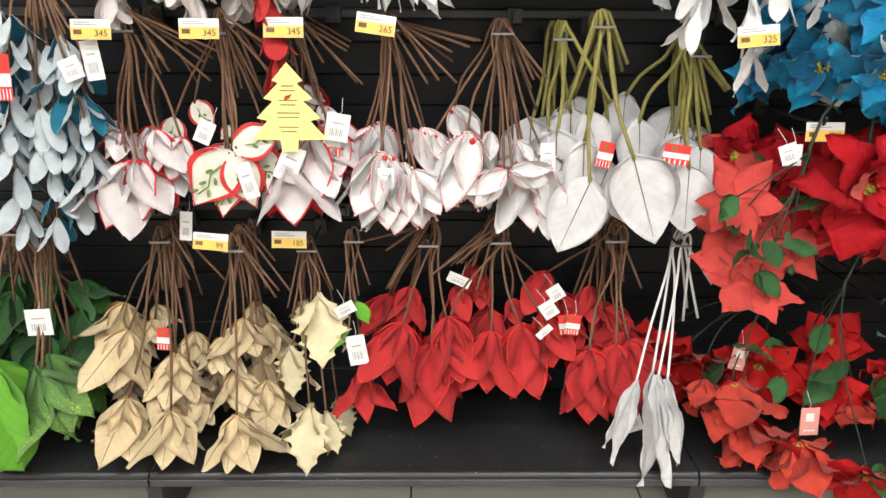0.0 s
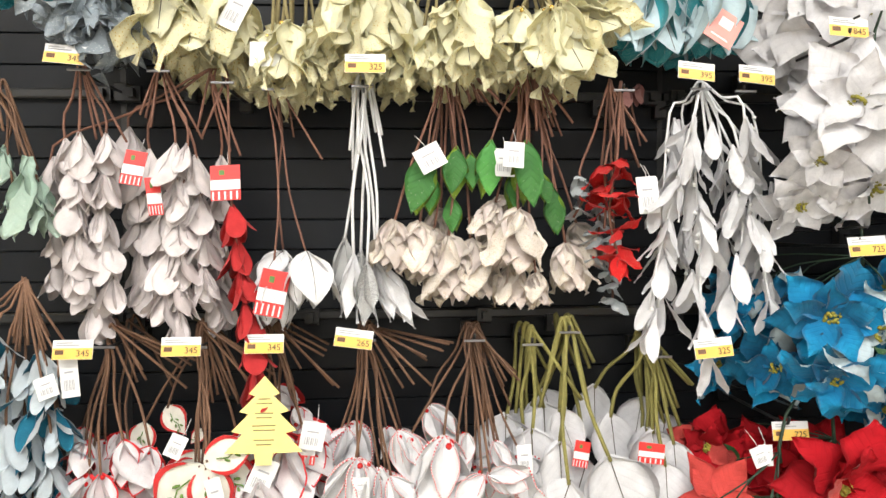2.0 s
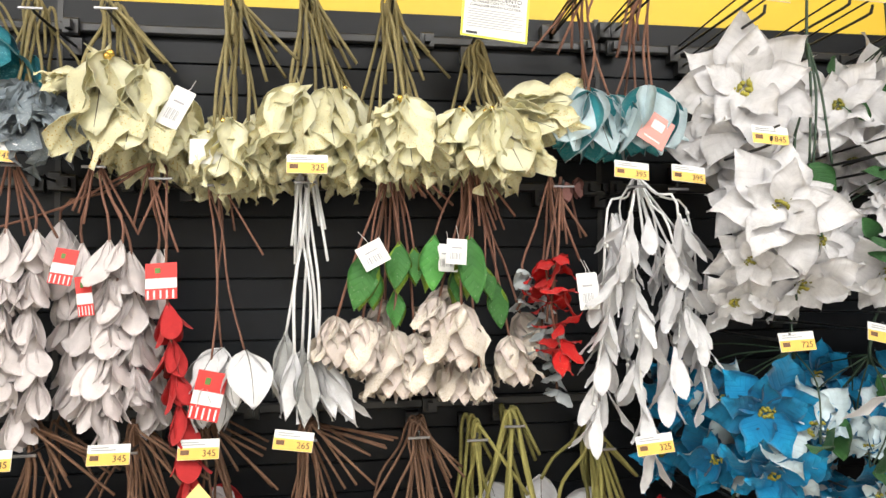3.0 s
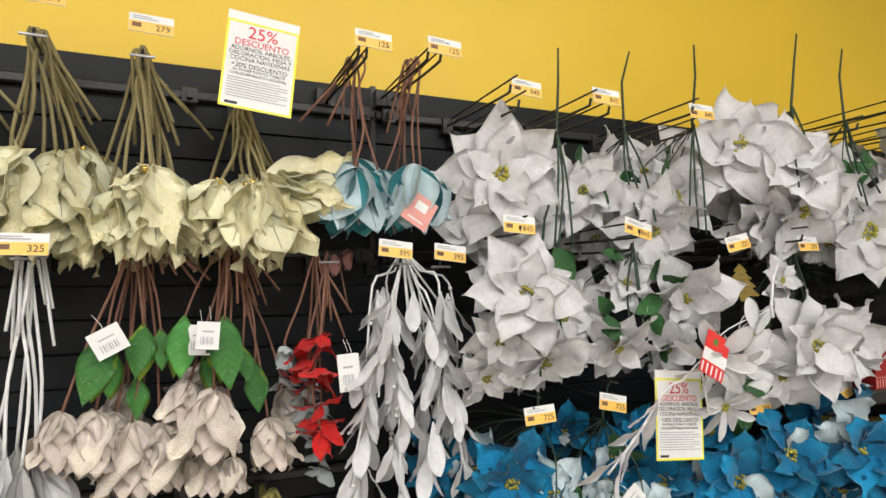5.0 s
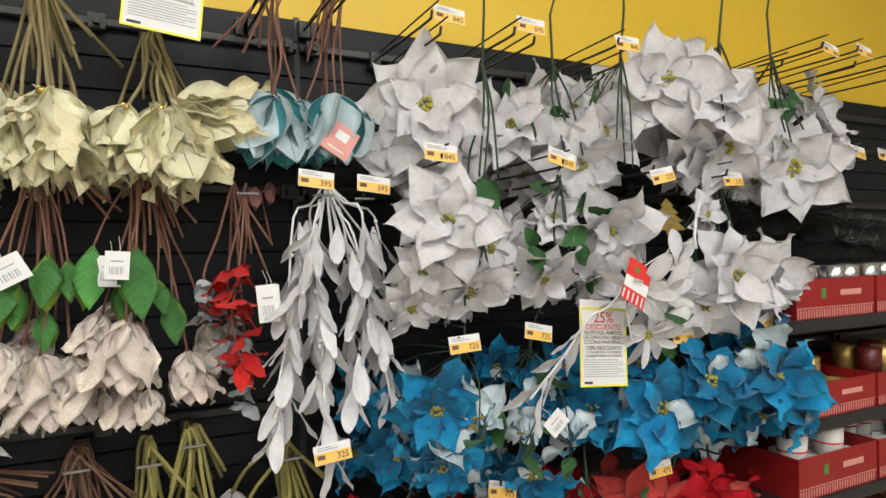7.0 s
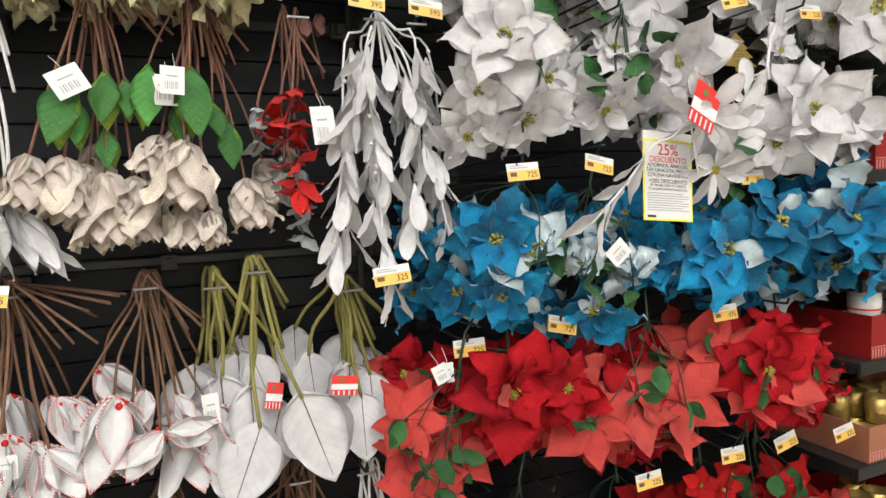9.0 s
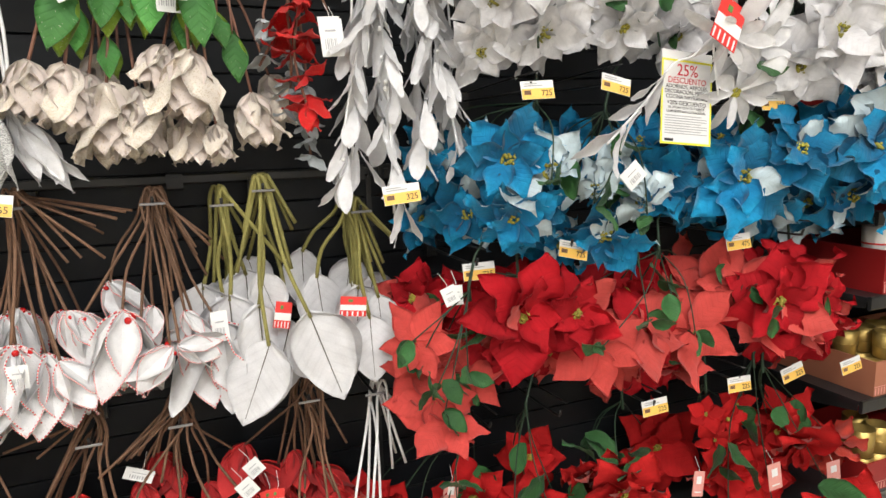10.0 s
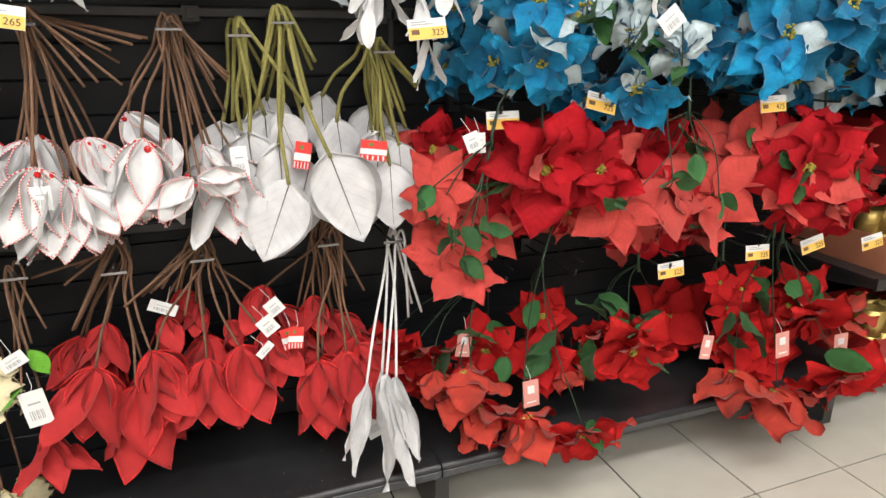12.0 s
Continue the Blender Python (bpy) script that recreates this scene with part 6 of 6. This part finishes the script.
# poinsettia bushes of the second bay
bush('white', (0.930, 1.260, 1.910), 2, [
    (0.794, 1.270, 1.815, 0.139, -0.45, -1.00, 0.10),
    (0.767, 1.320, 1.705, 0.111, -0.30, -1.00, -0.50),
    (0.922, 1.320, 1.782, 0.114, 0.20, -1.00, 0.00),
    (0.863, 1.350, 1.710, 0.093, -0.20, -1.00, -0.90)])
bush('white', (1.138, 1.280, 1.940), 3, [
    (1.027, 1.300, 1.795, 0.107, -0.45, -1.00, 0.10),
    (1.146, 1.350, 1.855, 0.101, 0.20, -1.00, 0.00),
    (1.110, 1.370, 1.691, 0.090, -0.20, -1.00, -0.90)])
bush('white', (1.315, 1.240, 1.969), 3, [
    (1.285, 1.270, 1.791, 0.108, -0.45, -1.00, 0.10),
    (1.193, 1.250, 1.702, 0.120, -0.30, -1.00, -0.50),
    (1.249, 1.340, 1.860, 0.095, -0.30, -1.00, 0.40),
    (1.402, 1.330, 1.854, 0.094, 0.20, -1.00, 0.00)])
bush('white', (1.617, 1.200, 2.034), 2, [
    (1.461, 1.230, 1.930, 0.141, -0.45, -1.00, 0.10),
    (1.576, 1.200, 1.900, 0.153, -0.30, -1.00, 0.40),
    (1.638, 1.200, 1.765, 0.148, -0.30, -1.00, -0.50),
    (1.572, 1.300, 1.814, 0.133, -0.30, -1.00, -0.50),
    (1.573, 1.250, 1.733, 0.120, -0.20, -1.00, -0.90),
    (1.787, 1.250, 1.874, 0.113, 0.20, -1.00, 0.00)])
bush('white', (1.825, 1.200, 2.019), 8, [
    (1.929, 1.210, 1.723, 0.164, -0.70, -1.00, -0.10),
    (2.132, 1.270, 1.877, 0.160, 0.20, -1.00, 0.30),
    (1.907, 1.300, 1.867, 0.118, -0.45, -1.00, 0.10),
    (1.863, 1.290, 1.696, 0.119, -0.30, -1.00, -0.50)])
bush('white', (0.877, 1.240, 1.659), 4, [
    (0.782, 1.150, 1.563, 0.109, -0.45, -1.00, 0.10),
    (0.738, 1.180, 1.462, 0.071, -0.60, -1.00, -0.40),
    (0.933, 1.250, 1.504, 0.105, 0.20, -1.00, 0.00),
    (0.856, 1.200, 1.414, 0.095, -0.20, -1.00, -0.90),
    (0.805, 1.300, 1.579, 0.075, -0.30, -1.00, 0.40),
    (0.739, 1.240, 1.383, 0.076, -0.35, -1.00, -0.60)])
bush('white', (1.124, 1.240, 1.657), 10, [
    (0.991, 1.280, 1.490, 0.096, 0.20, -1.00, 0.00),
    (1.045, 1.200, 1.436, 0.089, -0.20, -1.00, -0.90),
    (1.110, 1.250, 1.575, 0.078, -0.30, -1.00, 0.40),
    (1.243, 1.200, 1.544, 0.111, -0.30, -1.00, -0.50),
    (1.199, 1.220, 1.420, 0.085, -0.20, -1.00, -0.90)])
bush('white', (1.643, 1.240, 1.691), 5, [
    (1.543, 1.100, 1.428, 0.130, -0.45, -1.00, 0.10),
    (1.777, 1.170, 1.418, 0.133, 0.10, -1.00, 0.00),
    (1.479, 1.140, 1.357, 0.101, -0.30, -1.00, -0.50),
    (1.754, 1.200, 1.342, 0.106, -0.20, -1.00, -0.90),
    (1.563, 1.200, 1.581, 0.064, 0.20, -1.00, 0.00)])
bush('white_slim', (1.427, 1.120, 1.525), 1, [
    (1.225, 1.100, 1.407, 0.094, -0.30, -1.00, -0.60),
    (1.309, 1.120, 1.384, 0.095, -0.20, -1.00, -0.50),
    (1.284, 1.130, 1.298, 0.095, -0.30, -1.00, -0.70),
    (1.391, 1.140, 1.448, 0.083, 0.20, -1.00, 0.00)])
strand('white_pendant', (1.204, 1.120, 1.385), (1.104, 1.120, 1.351), (0.935, 1.100, 1.199))
bush('blue', (0.869, 1.250, 1.296), 4, [
    (0.772, 1.200, 1.174, 0.111, -0.45, -1.00, 0.10),
    (0.734, 1.310, 1.061, 0.097, -0.60, -1.00, -0.20),
    (0.784, 1.200, 1.059, 0.094, -0.30, -1.00, -0.50),
    (0.758, 1.330, 1.175, 0.088, -0.45, -1.00, 0.10),
    (0.670, 1.360, 1.160, 0.067, -0.45, -1.00, 0.10),
    (0.859, 1.220, 1.073, 0.079, 0.20, -1.00, 0.00),
    (0.845, 1.150, 1.149, 0.095, 0.50, 0.80, 0.50)])
bush('blue', (1.040, 1.250, 1.280), 4, [
    (1.007, 1.200, 1.003, 0.098, -0.30, -1.00, -0.50),
    (0.944, 1.150, 1.108, 0.073, 0.50, 0.70, 0.50),
    (1.082, 1.170, 1.078, 0.084, 0.30, 0.80, 0.60),
    (1.091, 1.300, 1.170, 0.076, -0.45, -1.00, 0.10),
    (1.197, 1.330, 1.204, 0.079, -0.30, -1.00, 0.40),
    (1.205, 1.250, 1.106, 0.103, -0.45, -1.00, 0.10),
    (0.937, 1.270, 0.984, 0.077, -0.30, -1.00, -0.50)])
bush('blue', (1.496, 1.250, 1.283), 4, [
    (1.350, 1.160, 1.115, 0.125, -0.45, -1.00, 0.10),
    (1.307, 1.250, 1.065, 0.105, -0.30, -1.00, -0.50),
    (1.369, 1.260, 1.204, 0.092, -0.30, -1.00, 0.40),
    (1.354, 1.290, 1.135, 0.090, -0.45, -1.00, 0.10),
    (1.490, 1.240, 1.016, 0.107, -0.30, -1.00, -0.50)])
bush('blue', (1.760, 1.220, 1.305), 5, [
    (1.473, 1.120, 1.172, 0.121, -0.30, -1.00, 0.40),
    (1.660, 1.080, 1.177, 0.139, -0.45, -1.00, 0.10),
    (1.661, 1.250, 1.037, 0.135, -0.30, -1.00, -0.50),
    (1.736, 1.180, 1.052, 0.143, -0.30, -1.00, -0.50),
    (1.786, 1.100, 1.083, 0.122, 0.20, -1.00, 0.00),
    (1.730, 1.240, 1.115, 0.120, -0.45, -1.00, 0.10)])
bush('coral', (0.708, 1.250, 0.917), 6, [
    (0.590, 1.260, 0.814, 0.084, 0.45, 1.00, -0.35),
    (0.709, 1.270, 0.723, 0.101, 0.45, 1.00, -0.35),
    (0.624, 1.250, 0.688, 0.092, 0.20, 0.70, -0.70),
    (0.635, 1.220, 0.647, 0.091, 0.30, 0.60, -0.90),
    (0.605, 1.300, 0.743, 0.072, 0.45, 1.00, -0.35)])
bush('red', (0.839, 1.280, 0.931), 3, [
    (0.812, 1.210, 0.849, 0.122, 0.10, -1.00, 0.20),
    (0.937, 1.200, 0.842, 0.106, -0.45, -1.00, 0.10),
    (0.799, 1.240, 0.772, 0.099, -0.30, -1.00, -0.50),
    (0.747, 1.360, 0.863, 0.101, -0.45, -1.00, 0.10),
    (0.631, 1.390, 0.871, 0.090, -0.45, -1.00, 0.10),
    (0.763, 1.330, 0.766, 0.076, -0.30, -1.00, -0.50),
    (0.921, 1.300, 0.727, 0.082, -0.30, -1.00, -0.50)])
bush('red', (1.143, 1.260, 0.945), 4, [
    (1.108, 1.200, 0.787, 0.114, 0.20, 0.80, -0.40),
    (1.162, 1.240, 0.686, 0.107, -0.30, -1.00, -0.50),
    (1.141, 1.300, 0.844, 0.110, -0.45, -1.00, 0.10),
    (1.301, 1.320, 0.831, 0.094, -0.45, -1.00, 0.10)])
bush('coral', (1.204, 1.260, 0.956), 5, [
    (0.985, 1.190, 0.761, 0.103, 0.45, 1.00, -0.35),
    (1.236, 1.190, 0.766, 0.134, 0.45, 1.00, -0.35),
    (1.344, 1.250, 0.853, 0.110, -0.45, -1.00, 0.10),
    (1.058, 1.230, 0.699, 0.088, -0.30, -1.00, -0.50),
    (1.246, 1.240, 0.677, 0.090, 0.30, 0.60, -0.90)])
bush('red', (1.579, 1.220, 0.941), 5, [
    (1.436, 1.120, 0.824, 0.127, -0.45, -1.00, 0.10),
    (1.525, 1.160, 0.725, 0.126, -0.30, -1.00, -0.50),
    (1.593, 1.140, 0.796, 0.118, 0.20, -1.00, 0.00),
    (1.526, 1.180, 0.888, 0.084, -0.30, -1.00, 0.40),
    (1.692, 1.200, 0.712, 0.106, -0.30, -1.00, -0.50)])
bush('coral', (1.466, 1.240, 0.896), 3, [
    (1.394, 1.180, 0.849, 0.115, 0.45, 1.00, -0.35),
    (1.420, 1.150, 0.780, 0.092, 0.45, 1.00, -0.35)])

# lowest row of the second bay
bush('scarlet', (0.726, 1.300, 0.608), 6, [
    (0.666, 1.280, 0.381, 0.121, 0.05, -0.25, -1.00),
    (0.686, 1.240, 0.304, 0.106, 0.10, -0.40, -1.00),
    (0.588, 1.350, 0.405, 0.096, -0.25, -0.80, -0.75),
    (0.605, 1.300, 0.376, 0.084, 0.05, -0.25, -1.00),
    (0.541, 1.380, 0.361, 0.090, -0.45, -1.00, 0.10),
    (0.759, 1.360, 0.376, 0.093, -0.45, -1.00, 0.10)])
bush('scarlet', (0.851, 1.270, 0.629), 6, [
    (0.788, 1.200, 0.283, 0.116, 0.05, -0.25, -1.00),
    (0.911, 1.150, 0.236, 0.105, -0.25, -0.80, -0.75),
    (0.884, 1.300, 0.352, 0.082, -0.45, -1.00, 0.10),
    (0.937, 1.280, 0.337, 0.075, 0.05, -0.25, -1.00),
    (0.913, 1.360, 0.443, 0.072, -0.45, -1.00, 0.10)])
bush('scarlet', (1.107, 1.260, 0.602), 8, [
    (1.062, 1.190, 0.401, 0.116, -0.40, -1.00, -0.50),
    (1.036, 1.280, 0.412, 0.084, -0.25, -0.80, -0.75),
    (1.355, 1.420, 0.349, 0.145, -0.45, -1.00, 0.10)])
bush('scarlet_small', (1.344, 1.240, 0.609), 1, [
    (1.351, 1.240, 0.518, 0.047, -0.45, -1.00, 0.10),
    (1.425, 1.240, 0.490, 0.045, -0.45, -1.00, 0.10),
    (1.362, 1.220, 0.455, 0.047, -0.30, -1.00, -0.50),
    (1.475, 1.260, 0.511, 0.049, -0.45, -1.00, 0.10),
    (1.439, 1.270, 0.448, 0.049, 0.20, -1.00, 0.00)])
bush('scarlet', (1.455, 1.200, 0.668), 4, [
    (1.562, 1.270, 0.276, 0.111, -0.45, -1.00, 0.10),
    (1.402, 1.200, 0.281, 0.129, 0.05, -0.25, -1.00),
    (1.518, 1.160, 0.220, 0.131, 0.05, -0.25, -1.00),
    (1.474, 1.260, 0.314, 0.099, -0.45, -1.00, 0.10)])
bush('scarlet', (1.486, 1.200, 0.650), 6, [
    (1.643, 1.200, 0.396, 0.130, -0.20, -1.00, -0.70),
    (1.670, 1.100, 0.259, 0.131, -0.25, -0.80, -0.75),
    (1.769, 1.220, 0.368, 0.097, 0.05, -0.25, -1.00),
    (1.601, 1.240, 0.419, 0.087, -0.45, -1.00, 0.10)])

# price tickets, tags and signs
price_label('345', (-0.630, 1.288, 1.122), 0)
price_label('345', (-0.434, 1.290, 1.124), 0)
price_label('345', (-0.280, 1.290, 1.127), 0)
price_label('265', (-0.112, 1.299, 1.133), -8)
price_label('99', (-0.475, 1.323, 0.699), -5)
price_label('185', (-0.311, 1.328, 0.702), -1)
price_label('345', (-0.634, 1.290, 1.667), -5)
price_label('325', (-0.082, 1.235, 1.642), 0)
price_label('279', (0.095, 1.285, 2.040), -2)
price_label('279', (-0.075, 1.285, 2.067), -2)
price_label('125', (0.483, 1.208, 2.044), -3)
price_label('125', (0.632, 1.208, 2.052), -3)
price_label('845', (0.827, 1.216, 1.994), -4)
price_label('845', (1.011, 1.184, 1.988), -2)
price_label('845', (1.265, 1.160, 1.975), 0)
price_label('845', (0.773, 1.160, 1.695), -4)
price_label('845', (1.047, 1.130, 1.693), -14)
price_label('395', (0.557, 1.288, 1.648), -6)
price_label('395', (0.680, 1.290, 1.642), -6)
price_label('225', (1.359, 1.150, 1.671), 12)
price_label('225', (1.653, 1.190, 1.676), 2)
price_label('845', (2.033, 1.160, 2.058), -10)
price_label('845', (2.197, 1.160, 2.073), -8)
price_label('225', (2.155, 1.160, 1.771), -8)
price_label('225', (2.295, 1.160, 1.768), -8)
price_label('725', (0.838, 1.192, 1.307), 3)
price_label('725', (1.022, 1.190, 1.318), -12)
price_label('725', (1.441, 1.170, 1.280), 0)
price_label('725', (1.720, 1.160, 1.291), 22)
price_label('325', (0.561, 1.220, 1.118), 5)
price_label('725', (0.940, 1.218, 0.977), -14)
price_label('725', (0.737, 1.260, 0.945), 0)
price_label('475', (1.355, 1.169, 0.967), 2)
price_label('225', (1.384, 1.172, 0.616), -2)
price_label('225', (1.152, 1.197, 0.592), 2)
price_label('225', (1.547, 1.160, 0.622), 12)
price_label('225', (1.760, 1.160, 0.606), 8)
hang_tag('red', (-0.523, 1.310, 1.461), 0.040, 0.066, 10, 0)
hang_tag('red', (-0.482, 1.300, 1.407), 0.026, 0.072, -5, 30)
hang_tag('red', (-0.353, 1.310, 1.433), 0.056, 0.068, -3, 0)
hang_tag('red', (-0.264, 1.290, 1.223), 0.054, 0.088, 12, 0)
hang_tag('white', (0.454, 1.270, 1.406), 0.040, 0.072, -4, 0)
hang_tag('white', (0.037, 1.300, 1.480), 0.054, 0.048, -28, 10)
hang_tag('white', (0.185, 1.330, 1.474), 0.044, 0.056, 3, 0)
hang_tag('white', (0.198, 1.290, 1.485), 0.040, 0.050, 4, 0)
hang_tag('pink', (0.602, 1.270, 1.726), 0.062, 0.066, 32, 0)
hang_tag('red', (1.190, 1.065, 1.424), 0.070, 0.094, 28, 0)
hang_tag('white', (-0.859, 1.300, 0.521), 0.056, 0.059, -3, 0)
hang_tag('red', (-0.599, 1.310, 0.475), 0.032, 0.051, 5, 0)
hang_tag('white', (-0.198, 1.310, 0.548), 0.046, 0.026, -28, 0)
hang_tag('white', (-0.173, 1.290, 0.459), 0.042, 0.068, -10, 0)
hang_tag('white', (-0.286, 1.280, 0.876), 0.044, 0.070, 24, 0)
hang_tag('white', (-0.368, 1.270, 0.844), 0.030, 0.070, -16, 0)
hang_tag('white', (-0.447, 1.290, 0.935), 0.032, 0.044, 25, 0)
hang_tag('white', (-0.100, 1.290, 0.845), 0.032, 0.040, 0, 0)
hang_tag('white', (0.224, 1.320, 0.881), 0.030, 0.058, -3, 0)
hang_tag('red', (0.342, 1.330, 0.885), 0.032, 0.052, 12, 0)
hang_tag('red', (0.479, 1.310, 0.890), 0.054, 0.040, 8, 0)
hang_tag('red', (0.290, 1.310, 0.796), 0.028, 0.060, 22, 0)
hang_tag('white', (-0.643, 1.300, 1.067), 0.034, 0.073, -8, 0)
hang_tag('white', (-0.680, 1.290, 1.052), 0.040, 0.041, -20, 0)
hang_tag('red', (-0.805, 1.280, 1.037), 0.032, 0.084, 0, 0)
hang_tag('white', (0.654, 1.220, 0.911), 0.032, 0.037, -20, 0)
hang_tag('white', (0.453, 1.300, 0.277), 0.038, 0.072, -20, 0)
hang_tag('pink', (0.675, 1.300, 0.435), 0.036, 0.058, 12, 0)
hang_tag('pink', (0.806, 1.210, 0.330), 0.040, 0.064, -2, 0)
hang_tag('pink', (1.266, 1.170, 0.385), 0.034, 0.060, 14, 0)
hang_tag('pink', (1.483, 1.140, 0.368), 0.044, 0.066, -3, 0)
hang_tag('pink', (1.668, 1.120, 0.346), 0.048, 0.058, 0, 0)
hang_tag('red', (0.301, 1.310, 0.511), 0.031, 0.046, 8, 0)
hang_tag('white', (0.249, 1.330, 0.538), 0.035, 0.038, -35, 0)
hang_tag('white', (0.052, 1.400, 0.579), 0.055, 0.024, 25, 0)
hang_tag('white', (0.237, 1.300, 0.499), 0.039, 0.016, -45, 0)
hang_tag('white', (1.014, 1.120, 1.136), 0.050, 0.040, -40, 0)
hang_tag('white', (0.676, 1.240, 0.905), 0.028, 0.040, 0, 0)
hang_tag('white', (-0.324, 1.290, 1.753), 0.040, 0.080, 25, 0)
hang_tag('clear', (-0.265, 1.300, 1.674), 0.074, 0.048, 0, 0)
hang_tag('white', (0.266, 1.350, 0.569), 0.034, 0.034, -35, 0)
hang_tag('red', (0.293, 1.330, 0.502), 0.038, 0.046, -8, 0)
hang_tag('white', (-0.537, 1.360, 0.721), 0.026, 0.063, 5, 0)
hang_tag('white', (0.464, 1.280, 1.409), 0.032, 0.062, -4, 0)
hang_tag('white', (-0.194, 1.310, 0.942), 0.046, 0.054, 10, 0)
hang_tag('red', (-0.208, 1.320, 0.913), 0.036, 0.058, 5, 0)
tree_tag((-0.280, 1.280, 0.984), 0.145, 0.165, 'yellow')
tree_tag((1.448, 1.220, 1.577), 0.115, 0.095, 'gold')
sale_sign((0.284, 1.290, 1.996), 6)
sale_sign((1.170, 1.150, 1.287), 5)
